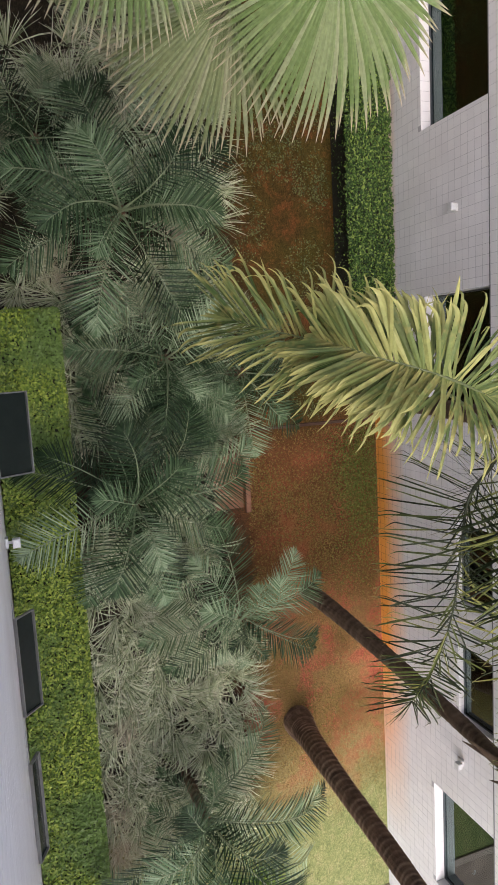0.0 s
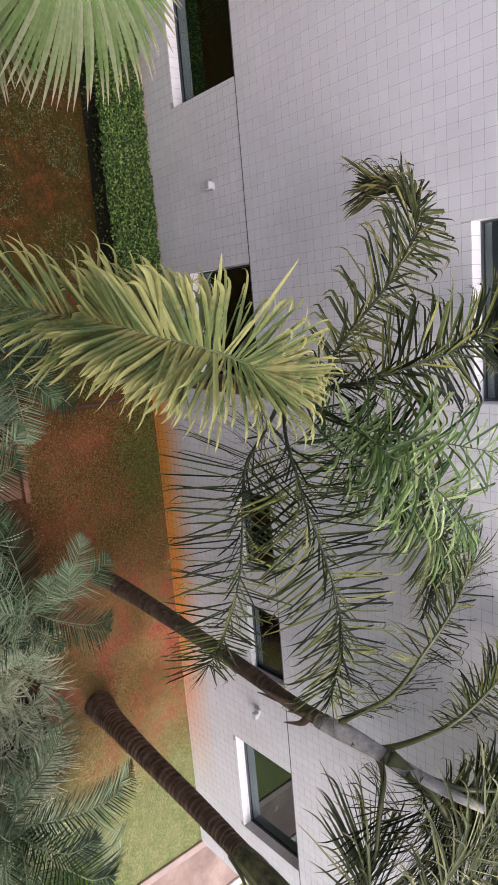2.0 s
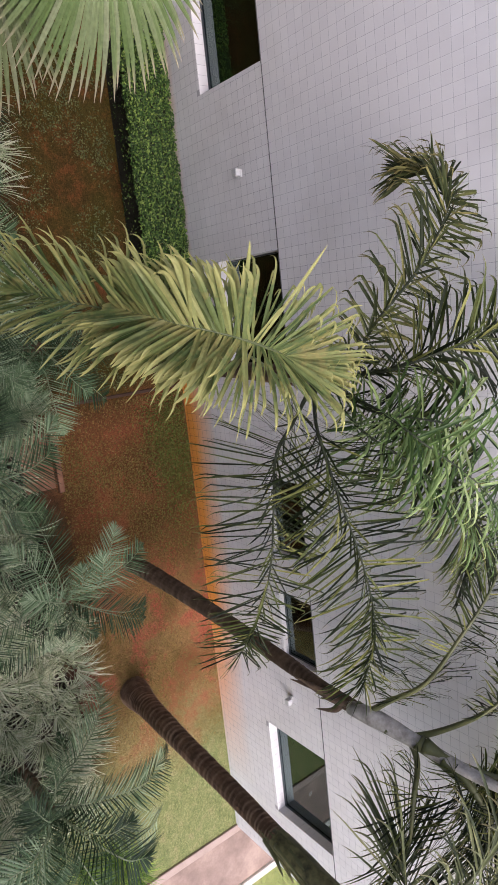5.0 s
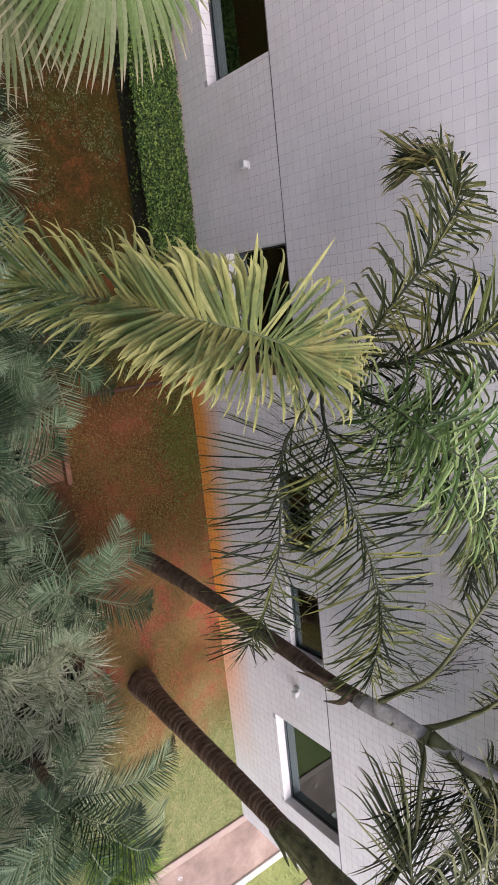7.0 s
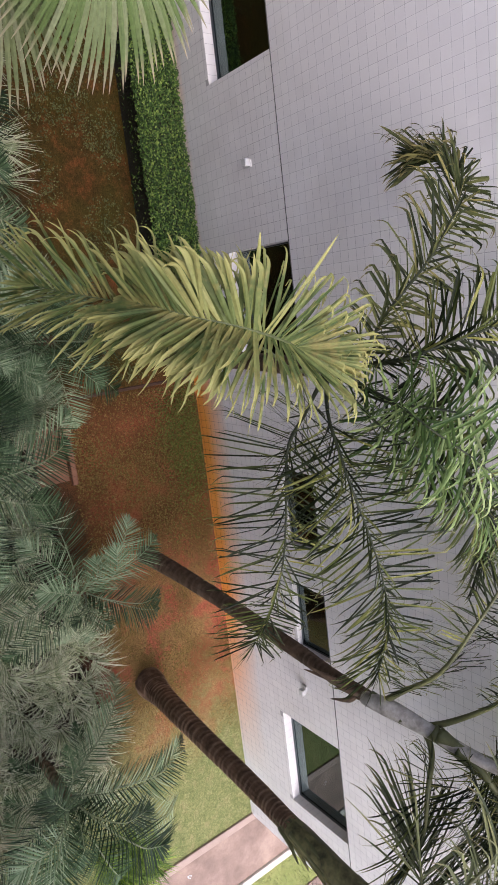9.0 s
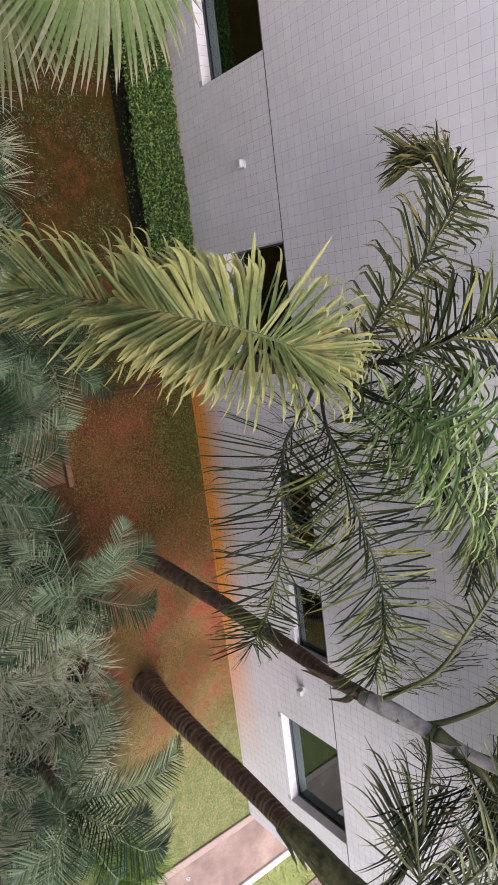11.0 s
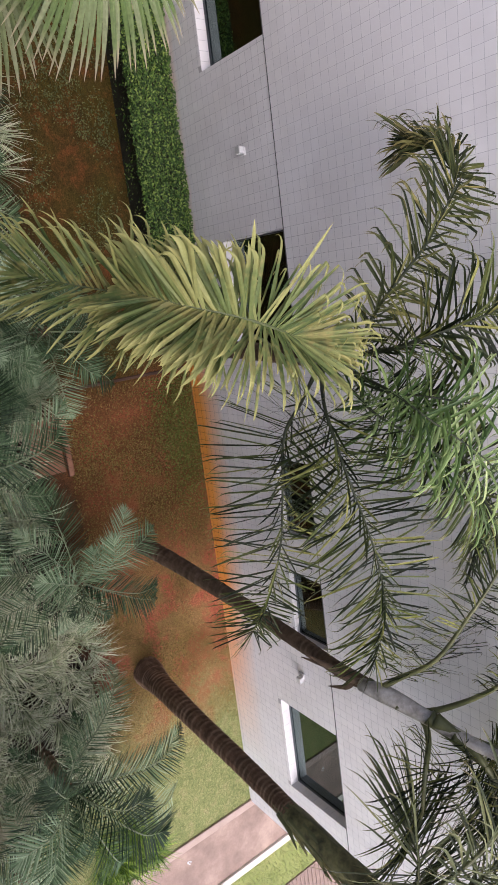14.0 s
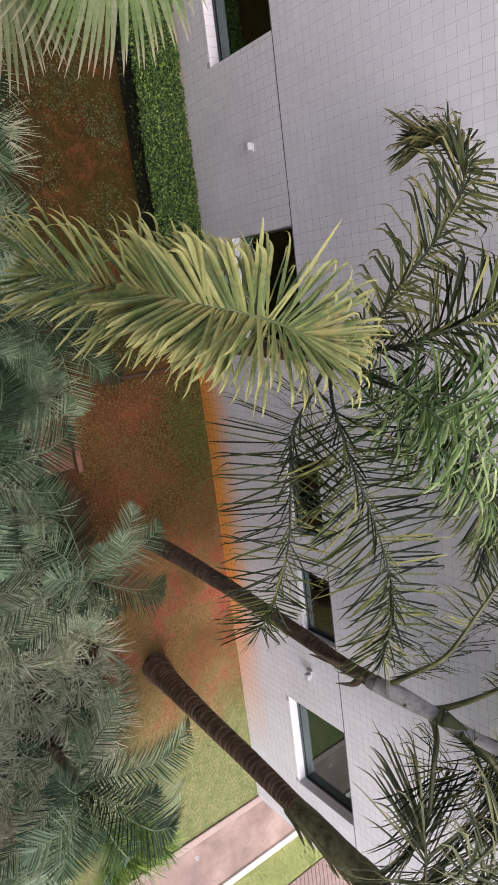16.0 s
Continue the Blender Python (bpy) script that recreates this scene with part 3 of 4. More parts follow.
FAR_Y, DEPTH = 6.0, 0.125
HEAD, SILL = 2.20, 1.13
FAR_HOLES = [(-3.66, -2.31, SILL, HEAD), (-0.53, 0.82, SILL, HEAD), (1.97, 2.89, 1.63, HEAD), (3.40, 4.26, 1.63, HEAD),
             (5.41, 6.77, SILL, HEAD), (-0.54, 0.82, 4.74, 5.81)]
END_X = 7.73
far_wall = openings_wall("wall_north", "off-white tiled facade, its foot splashed orange with earth", -9.0, END_X, 0.0, 8.4,
                         FAR_Y, FAR_Y + 0.28, FAR_HOLES, M_GROUT)
PIECES = (-2.99, -0.93, 2.24, 3.76)
x_start = END_X - 125 * TILE
px0 = x_start + round((PIECES[0] - x_start) / TILE) * TILE
skip_block = (px0, px0 + 20 * TILE, HEAD + 0.008 + 6 * TILE, HEAD + 0.008 + 21 * TILE)
s = Shape()
tiled_face(s, x_start, END_X, HEAD - 0.002 - 22 * TILE, HEAD - 0.001, FAR_Y, -Y, FAR_HOLES)
tiled_face(s, x_start, END_X, HEAD + 0.008, HEAD + 0.008 + 60 * TILE, FAR_Y, -Y, FAR_HOLES, skip_block)
for h in FAR_HOLES:
    reveal_tiles(s, h, FAR_Y, DEPTH, -Y)
tagged(part("tiles", s.mesh("tiles", M_TILE), far_wall, "square off-white glazed tiles"), kind="stuff")
s = Shape()
s.box(-9.0, FAR_Y - 0.0045, HEAD - 0.001, END_X, FAR_Y - 0.0005, HEAD + 0.007)
part("joint", s.mesh("joint", M_JOINT), far_wall, "dark expansion joint")
for name, a, b, c, d in (("wall_east", END_X - 0.28, END_X, FAR_Y + 0.28, 16.0),):
    s = Shape()
    s.box(a, c, 0, b, d, 8.4)
    tagged(new(name, s.mesh(name, M_TILE_OWN)), "plain end wall of the tiled building", "wall", kind="structure")


def window(name, hole, y_front, inward, label, t=0.014, depth=DEPTH):
    """A recessed aluminium window with dark reflecting glass and a room box behind, painted near-black for its
    darkness.
    """
    a, b, c, d = hole
    e = thing(name, (a, y_front, c), label, "window", kind="structure")
    w, h = b - a, d - c
    f0, f1 = depth, depth + 0.045
    ys = sorted((inward * f0, inward * f1))
    s = Shape()
    s.box(0.004, ys[0], 0.005, w - 0.004, ys[1], t)
    s.box(0.004, ys[0], h - t, w - 0.004, ys[1], h - 0.005)
    s.box(0.004, ys[0], t, t, ys[1], h - t)
    s.box(w - t, ys[0], t, w - 0.004, ys[1], h - t)
    part("window_frame", s.mesh("window_frame", M_FRAME), e, "dark aluminium frame")
    s = Shape()
    yg = inward * (depth + 0.02)
    s.box(t + 0.002, yg, t, w - t - 0.002, yg + 0.006, h - t)
    part("pane", s.mesh("pane", M_GLASS), e, "dark tinted glass")
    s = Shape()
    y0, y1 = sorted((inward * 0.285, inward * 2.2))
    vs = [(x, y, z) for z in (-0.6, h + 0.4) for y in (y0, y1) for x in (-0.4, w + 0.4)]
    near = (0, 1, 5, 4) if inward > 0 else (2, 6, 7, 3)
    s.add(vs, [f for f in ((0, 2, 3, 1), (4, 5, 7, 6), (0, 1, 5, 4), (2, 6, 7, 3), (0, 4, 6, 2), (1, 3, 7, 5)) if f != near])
    part("dim_room", s.mesh("dim_room", M_ROOM), e, "room box behind the glass, its darkness painted on")
    return e


for k, h in enumerate(FAR_HOLES):
    small = k in (2, 3)
    window(f"window_{k + 1}", h, FAR_Y, 1, "small high dark glass window in the tiled wall" if small else "recessed dark glass window with a white tiled sill", *((0.008, 0.55 * DEPTH) if small else ()))

# out-of-view wall, added so the court's west end gets less light
s = Shape()
s.box(-9.3, 1.055, 0, -9.0, FAR_Y + 0.28, 9.2)
tagged(new("wall_west", s.mesh("wall_west", M_TILE_OWN)), "unseen off-white wall added to cut light from the west", "wall", kind="structure")

# the building that the camera leans out of
OWN_Y, OWN_END = 1.335, 7.1
OWN_HOLES = [(0.20, 0.87, 1.25, 2.05), (2.02, 2.87, 1.25, 2.05), (3.29, 4.20, 1.25, 2.05), (-0.55, 0.75, 6.6, 8.3)]
own_wall = openings_wall("wall_south", "off-white tiled facade below the camera", -9.0, OWN_END, 0.0, 9.2, OWN_Y, OWN_Y - 0.28, OWN_HOLES, M_GROUT)
s = Shape()
tiled_face(s, -1.2, OWN_END, 0.0, 66 * TILE, OWN_Y, Y, OWN_HOLES)
tagged(part("tiles", s.mesh("tiles", M_TILE_OWN), own_wall, "square off-white glazed tiles"), kind="stuff")


def awning_window(name, hole, out, drop):
    """A window whose top-hung dark sash stands open."""
    a, b, c, d = hole
    e = thing(name, (a, OWN_Y, d), "open top-hung window with a dark glass sash", "window", kind="structure")
    w = b - a
    tilt = Vector((0, out, -drop))
    n = Vector((0, drop, out)).normalized()
    sash = Shape()
    glass = Shape()

    def board(shape, u0, u1, v0, v1, th):
        q = [Vector((u, 0.004, 0)) + tilt * v for v in (v0, v1) for u in (u0, u1)]
        vs = [tuple(p) for p in q] + [tuple(p + n * th) for p in q]
        shape.add(vs, [(0, 2, 3, 1), (4, 5, 7, 6), (0, 1, 5, 4), (2, 6, 7, 3), (0, 4, 6, 2), (1, 3, 7, 5)])
    fr = 0.010
    fv = fr / tilt.length
    board(sash, 0, w, 0, fv, 0.03)
    board(sash, 0, w, 1 - fv, 1, 0.03)
    board(sash, 0, fr, fv, 1 - fv, 0.03)
    board(sash, w - fr, w, fv, 1 - fv, 0.03)
    board(glass, fr, w - fr, fv, 1 - fv, 0.008)
    sb = part("sash", sash.mesh("sash", M_SASH_EDGE), e, "grey aluminium sash frame")
    part("pane", glass.mesh("pane", M_SASH_GLASS), sb, "dark tinted glass")
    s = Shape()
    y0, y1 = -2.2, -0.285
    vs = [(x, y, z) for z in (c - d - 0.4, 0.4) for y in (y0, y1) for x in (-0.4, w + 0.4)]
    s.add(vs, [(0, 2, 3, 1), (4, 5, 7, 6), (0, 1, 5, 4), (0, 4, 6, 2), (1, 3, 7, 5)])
    part("dim_room", s.mesh("dim_room", M_ROOM), e, "room box behind the window, its darkness painted on")
    return e


awning_window("window_7", OWN_HOLES[0], 0.27, 0.16)
awning_window("window_8", OWN_HOLES[1], 0.15, 0.17)
awning_window("window_9", OWN_HOLES[2], 0.075, 0.17)


def wall_lamp(x, y, z, n, group):
    """A small white wall spotlight: back box, arm and tilted head."""
    e = thing("wall_lamp", (x, y, z), "small white outdoor spotlight on the tiled wall", "lamp", group)
    s = Shape()
    q = n.y
    s.box(-0.04, min(0.004 * q, 0.03 * q), -0.045, 0.04, max(0.004 * q, 0.03 * q), 0.045, 0, 0.006)
    part("back_box", s.mesh("back_box", M_LAMP), e)
    s = Shape()
    s.tube([(0, 0.03 * q, 0.0), (0, 0.075 * q, 0.012)], [0.014, 0.014], 8)
    part("arm", s.mesh("arm", M_LAMP_GLASS), e, "grey swivel arm")
    s = Shape()
    s.box(-0.036, min(0.06 * q, 0.12 * q), 0.012, 0.036, max(0.06 * q, 0.12 * q), 0.085, 0, 0.008)
    head = part("head", s.mesh("head", M_LAMP), e, "square white lamp head")
    s = Shape()
    s.box(-0.028, min(0.068 * q, 0.112 * q), 0.004, 0.028, max(0.068 * q, 0.112 * q), 0.0115)
    part("lens", s.mesh("lens", M_LAMP_GLASS), head, "clear glass lens")
    return e


wall_lamp(-1.37, FAR_Y - 0.002, 1.70, -Y, "wall lamps")
wall_lamp(4.80, FAR_Y - 0.002, 1.68, -Y, "wall lamps")
wall_lamp(1.40, OWN_Y + 0.002, 2.0, Y, "wall lamps")

# a run of terracotta edging and a slab among the plants
row = slab("edging_2", "worn terracotta edging along the planting bed", "edging", M_EDGING, 1.12, 4.12, 1.94, 4.17, 0.03)
piece = Shape()
piece.box(0, 0, 0, 0.396, 0.065, 0.06, 0, 0.006)
PIECE = piece.mesh("edging_piece", M_TERRA)
for k in range(2):
    o = new("edging_piece", PIECE)
    o.parent = row
    o.location = (0.008 + k * 0.404, -0.008, 0.005 * (k % 2))
slab("stepping_stone", "worn terracotta paving slab among dwarf palms", "paving slab", M_TERRA, 1.2, 3.72, 1.86, 4.08, 0.05, kind="")


s = Shape()
for k in range(5):
    x, y = 0.05 * (k % 3) - 0.05, 0.045 * (k // 2) - 0.04
    s.add([(x, y, 0.004), (x + 0.045, y + 0.01, 0.02), (x + 0.05, y + 0.055, 0.008), (x + 0.005, y + 0.045, 0.026)], [(0, 1, 2), (0, 2, 3)])
scrap = new("paper_scrap", s.mesh("paper_scrap", M_LAMP))
scrap.location, scrap.scale = (8.03, 4.79, 0.013), (0.5, 0.5, 0.5)
tagged(scrap, "crumpled white paper scrap lying on the path", "litter")


# ---------------------------------------------------------------- hedges, grass and ground plants
def leaf_faces(s, p, n, size, rng, turn=0.9):
    """A small pointed leaf folded along its middle, facing roughly along n."""
    n = (n + Vector((rng.uniform(-turn, turn), rng.uniform(-turn, turn), rng.uniform(-turn, turn)))).normalized()
    u = n.cross(Vector((rng.uniform(-1, 1), rng.uniform(-1, 1), rng.uniform(-1, 1))))
    u = u.normalized() if u.length > 1e-3 else Vector((1, 0, 0))
    v = n.cross(u)
    s.add([tuple(p - u * size * 0.5), tuple(p + v * size * 0.3 + n * size * 0.1), tuple(p + u * size * 0.55), tuple(p - v * size * 0.3 + n * size * 0.1)],
          [(0, 1, 2), (0, 2, 3)])


def hedge(name, label, x0, x1, y0, y1, z1, mat, top, front, front_y, size, rng):
    e = thing(name, ((x0 + x1) / 2, (y0 + y1) / 2, 0), label, "hedge")
    cx, cy = e.location.x, e.location.y
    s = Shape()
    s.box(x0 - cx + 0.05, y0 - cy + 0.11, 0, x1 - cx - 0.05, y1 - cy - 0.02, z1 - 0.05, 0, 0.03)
    part("core", s.mesh("core", M_CORE), e, "solid core coloured near-black for the inner shade")
    s = Shape()
    for _ in range(top):
        x, y = rng.uniform(x0, x1), rng.uniform(y0, y1)
        wave = 0.03 * noise.noise(Vector((x * 4, y * 4, 3.0))) + 0.03 * noise.noise(Vector((x * 13, y * 13, 1.0)))
        edge = min(y - y0, y1 - y, 0.06) / 0.06
        leaf_faces(s, Vector((x - cx, y - cy, z1 + wave - 0.03 * (1 - edge) + rng.uniform(-0.05, 0.02))), Z, size * rng.uniform(0.6, 1.35), rng, 0.65)
    nf = Vector((0, 1 if front_y > cy else -1, 0.2))
    for _ in range(front):
        x, z = rng.uniform(x0, x1), rng.uniform(0.02, z1)
        wave = 0.04 * noise.noise(Vector((x * 3, z * 5, 7.0)))
        leaf_faces(s, Vector((x - cx, front_y - cy + (wave + rng.uniform(-0.04, 0.01)) * nf.y, z)), nf, size * rng.uniform(0.7, 1.4), rng)
    for xe, q in ((x0, -1), (x1, 1)):
        for _ in range(int(front / 10)):
            leaf_faces(s, Vector((xe - cx + rng.uniform(-0.02, 0.02), rng.uniform(y0, y1) - cy, rng.uniform(0.02, z1))), Vector((q, 0, 0.2)), size, rng)
    tagged(part("foliage", s.mesh("foliage", mat), e), kind="stuff")
    return e


rng = random.Random(5)
hedge("hedge", "low clipped dark green hedge along the tiled wall", -6.5, -0.42, 5.38, 5.985, 0.59, M_HEDGE_R, 34000, 2800, 5.48, 0.031, rng)
hedge("hedge", "clipped yellowish green hedge along the facade", -0.55, OWN_END - 0.1, 1.35, 2.05, 0.62, M_HEDGE_L, 46000, 6000, 2.04, 0.036, rng)


def turf(name, label, category, spots, mat, blades, length, width, rng, droop):
    s = Shape()
    for x, y in spots:
        tone = rng.uniform(0.75, 1.2)
        comb = rng.uniform(0, 2 * math.pi)
        for _ in range(blades):
            a = comb + rng.gauss(0, 1.1)
            lean = rng.uniform(0.15, 1.4)
            way = Vector((math.cos(a) * lean, math.sin(a) * lean, 1.0))
            p = Vector((x + math.cos(a) * 0.03, y + math.sin(a) * 0.03, 0.0))
            L = length * tone * rng.uniform(0.6, 1.15)
            d = way.normalized()
            flat = Vector((-math.sin(a), math.cos(a), 0))
            vs, al = [], []
            for i in range(4):
                u = i / 3
                w = width * (0.7, 1.0, 0.8, 0.08)[i] * 0.5
                vs += [tuple(p - flat * w), tuple(p + flat * w)]
                al += [u, u]
                d = (d + Vector((0, 0, -1)) * droop * (0.25 + u)).normalized()
                p = p + d * (L / 3)
                p.z = max(p.z, 0.02)
            s.add(vs, [(0, 1, 3, 2), (2, 3, 5, 4), (4, 5, 7, 6)], al)
    ob = new(name, s.mesh(name, mat))
    return tagged(ob, label, category, kind="stuff")


DWARF_PALMS = ((-1.47, 2.71, 0.80, 1.12, 15), (1.46, 2.62, 0.85, 1.06, 14), (2.98, 3.76, 0.70, 0.92, 15), (5.12, 3.12, 0.95, 1.16, 13),
               (-2.2, 1.98, 0.5, 0.75, 10), (0.0, 3.12, 0.55, 0.86, 13), (0.20, 4.0, 0.5, 0.80, 12), (6.45, 2.55, 0.4, 0.85, 11), (0.62, 3.30, 0.45, 0.62, 11))
# no turf this near a palm: bare dark soil stands in for its shade
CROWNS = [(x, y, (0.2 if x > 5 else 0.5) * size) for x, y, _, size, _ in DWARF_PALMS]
rng = random.Random(8)
spots = []
for i in range(55):
    for j in range(9):
        x, y = -4.6 + i * 0.215 + rng.uniform(-0.09, 0.09), 2.16 + j * 0.215 + rng.uniform(-0.09, 0.09)
        far_edge = (3.95 if x < 1.0 else 4.02) + 0.10 * math.sin(x * 1.7) - (0.0 if x < 5.2 else 0.25 * (x - 5.2))
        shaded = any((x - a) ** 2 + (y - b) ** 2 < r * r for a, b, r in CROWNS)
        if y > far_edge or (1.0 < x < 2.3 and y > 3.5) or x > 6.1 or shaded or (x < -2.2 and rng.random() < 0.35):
            continue
        spots.append((x, y))
spots += [(rng.uniform(-3.4, -0.65), rng.uniform(1.42, 2.15)) for _ in range(16)]
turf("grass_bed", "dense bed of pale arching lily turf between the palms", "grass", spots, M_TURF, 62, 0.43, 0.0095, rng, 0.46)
lime = [(7.28 + rng.uniform(-0.45, 0.4), 3.90 + rng.uniform(-0.45, 0.4)) for _ in range(24)]
turf("grass_tuft", "bright lime green grass tuft beside the lawn", "grass", lime, M_TUFT, 60, 0.46, 0.010, rng, 0.35)

s = Shape()
rng = random.Random(11)
for _ in range(3500):
    x, y = rng.uniform(4.6, 7.70), rng.uniform(2.3, 5.98)
    if rng.random() > (x - 4.4) / 1.9:
        continue
    a = rng.uniform(0, 6.283)
    h, w = rng.uniform(0.012, 0.03), 0.005
    z = 0.0
    dx, dy = math.cos(a), math.sin(a)
    s.add([(x - dy * w, y + dx * w, z), (x + dy * w, y - dx * w, z), (x + dx * h * 0.8, y + dy * h * 0.8, z + h)], [(0, 1, 2)])
for _ in range(9000):
    x, y = rng.uniform(8.86, 9.62), rng.uniform(3.5, 11.0)
    a = rng.uniform(0, 6.283)
    h, w = rng.uniform(0.02, 0.06), 0.004
    dx, dy = math.cos(a), math.sin(a)
    s.add([(x - dy * w, y + dx * w, 0.028), (x + dy * w, y - dx * w, 0.028), (x + dx * h * 0.8, y + dy * h * 0.8, 0.03 + h)], [(0, 1, 2)])
tagged(new("lawn_grass", s.mesh("lawn_grass", M_LAWN_LEAF)), "short yellowish green blades of the lawn", "grass", kind="stuff")

s = Shape()
for _ in range(62000):
    x, y = rng.uniform(0.97, 6.4), rng.uniform(4.15, 5.98)
    d = 0.62 + 1.1 * noise.noise(Vector((x * 1.3, y * 1.3, 5.0)))
    d = max(d, 0.18) * (1.0 if x < 4.8 else max(0.0, (6.2 - x) / 1.4))
    if rng.random() > d:
        continue
    leaf_faces(s, Vector((x, y, rng.uniform(0.008, 0.04))), Z, rng.uniform(0.014, 0.026), rng, 0.45)
tagged(new("ground_cover", s.mesh("ground_cover", M_CREEP)), "sparse brown and olive creeping ground cover on red soil", "ground cover", kind="stuff")

s = Shape()
for _ in range(7000):
    x, y = rng.gauss(1.7, 0.55), rng.gauss(5.75, 0.22)
    if x > 0.98 and 4.3 < y < 5.97:
        leaf_faces(s, Vector((x, y, rng.uniform(0.01, 0.06))), Z, rng.uniform(0.016, 0.032), rng, 0.7)
tagged(new("ground_cover", s.mesh("ground_cover", M_CREEP_GREEN)), "greener creeping ground cover by the tiled wall", "ground cover", kind="stuff")

s = Shape()
for _ in range(1900):
    x, y = rng.uniform(-5.0, 0.85), rng.uniform(4.15, 5.38)
    if noise.noise(Vector((x * 1.6, y * 1.6, 2.0))) < -0.25 + 0.4 * rng.random():
        continue
    for _ in range(rng.randint(4, 12)):
        leaf_faces(s, Vector((x + rng.gauss(0, 0.035), y + rng.gauss(0, 0.035), rng.uniform(0.008, 0.05))), Z, rng.uniform(0.012, 0.03), rng, 0.6)
tagged(new("seedlings", s.mesh("seedlings", M_SEEDLING)), "small green seedlings scattered over brown soil", "seedlings", kind="stuff")


# ---------------------------------------------------------------- dwarf date palms
def dwarf_frond(k):
    """A flat, evenly feathered frond: upright and young, arching, spread out, or hanging."""
    r = random.Random(40 + k)
    reach = (1.12, 1.20, 0.72, 1.10, 1.45)[k]
    rise = (0.34, 0.12, 0.62, -0.10, 0.30)[k]
    sag = (0.16, 0.20, 0.02, 0.30, 0.45)[k]
    pts = [(0, 0, 0), (reach * 0.3, 0.02, rise * 0.62), (reach * 0.65, 0.07, rise), (reach * 0.88, 0.13, rise - sag * 0.45), (reach, 0.18, rise - sag)]
    ra, le = pinnate(pts, 44, 0.36, 0.0130, r, 0.06, 0.16, 4, 0.07, 0.008, 0.0, 0.10, None, 0.70, 0.5, taper=0.78, tuft=0.35)
    sh = Shape()
    sh.add(ra.v, ra.f, None, 0)
    sh.add(le.v, le.f, le.a, 1)
    return sh.mesh("frond", M_DWARF_STEM, M_DWARF)


DWARF = [dwarf_frond(k) for k in range(5)]


def dwarf_palm(x, y, z, size, seed, fronds=13, turn=0.0, reaching=(), crowded=None):
    """reaching: the directions of a few longer fronds; crowded: the direction in which they stay short."""
    r = random.Random(seed)
    e = thing("dwarf_date_palm", (x, y, 0), "dwarf date palm with fine blue-green feathery fronds", "palm", "dwarf palms in the bed")
    tr = trunk_shape([(0, 0, 0), (0.01, 0.0, z * 0.5), (0, 0, z)], [0.055, 0.06, 0.045], 9, 9, r, 0.12)
    part("trunk", tr.mesh("trunk", M_BARK), e, "short rough brown trunk")
    a = turn
    for k in range(fronds):
        u = k / fronds
        a += 2.39996 + r.uniform(-0.12, 0.12)
        f = part("frond", DWARF[2 if u < 0.14 else 0 if u < 0.5 else 1 if u < 0.82 else 3], e)
        f.matrix_local = Matrix.Translation((0, 0, z - 0.12 * u)) @ Euler((r.uniform(-0.22, 0.22), r.uniform(-0.08, 0.1), a)).to_matrix().to_4x4() @ Matrix.Scale(size * r.uniform(0.88, 1.06) * (0.55 if crowded is not None and math.cos(a - crowded) > 0.55 else 1.0), 4)
    for k in range(2 if size < 1 else 5):
        f = part("frond", DWARF[2], e)
        f.matrix_local = Matrix.Translation((0, 0, z)) @ Euler((r.uniform(-0.4, 0.4), r.uniform(-0.3, 0.15), turn + 1.2 + k * 2.1)).to_matrix().to_4x4() @ Matrix.Scale(size * r.uniform(0.55, 0.85), 4)
    for a in reaching:
        f = part("frond", DWARF[4], e)
        f.matrix_local = Matrix.Translation((0, 0, z)) @ Euler((r.uniform(-0.3, 0.3), -0.1, radians(a))).to_matrix().to_4x4() @ Matrix.Scale(size * 0.86, 4)
    return e


for k, (x, y, z, size, n) in enumerate(DWARF_PALMS):
    dwarf_palm(x, y, z, size, 70 + k, n, 0.7 * k, (50, 82) if k == 3 else (), {2: -0.2, 3: math.pi}.get(k))


# ---------------------------------------------------------------- feather palms
def feather_palm(name, label, base, stem, radii, bark, rings, ridge=0.04):
    e = thing(name, base, label, "palm", "tall feather palms")
    r = random.Random(len(stem))
    o = Vector(base)
    sh = trunk_shape([Vector(p) - o for p in stem], radii, rings, 16, r, ridge)
    part("trunk", sh.mesh("trunk", bark, smooth=False), e, "ringed brown trunk")
    return e


def frond(palm, points, pairs, length, width, mat, seed, label="", single=False, rib=None, **kw):
    """A frond; single: each leaflet is a piece of its own."""
    r = random.Random(seed)
    ra, le = pinnate(points, pairs, length, width, r, cap_y=5.93, origin=palm.location.copy(), **kw)
    f = part("frond", ra.mesh("frond", rib or M_RACHIS, smooth=True), palm, label)
    if not single:
        tagged(part("foliage", le.mesh("foliage", mat), f), kind="stuff")
        return f
    nv, nf = 3 * len(HOOKED), 2 * (len(HOOKED) - 1)
    for k in range(len(le.v) // nv):
        one = Shape()
        root = Vector(le.v[k * nv + 1])
        one.add([tuple(Vector(q) - root) for q in le.v[k * nv:(k + 1) * nv]], [tuple(i - k * nv for i in q) for q in le.f[k * nf:(k + 1) * nf]], le.a[k * nv:(k + 1) * nv])
        part("leaflet", one.mesh("leaflet", mat), f).location = root
    return f


def sheath(palm, points, radii, mat, name, label=""):
    o = palm.location.copy()
    sh = Shape()
    n = 14
    line = [q - o for q in spline(points, n)]
    rad = []
    for i in range(n + 1):
        u = i / n * (len(radii) - 1)
        k = min(int(u), len(radii) - 2)
        rad.append(radii[k] + (radii[k + 1] - radii[k]) * (u - k))
    sh.tube(line, rad, 10)
    return part(name, sh.mesh(name, mat, smooth=True), palm, label)


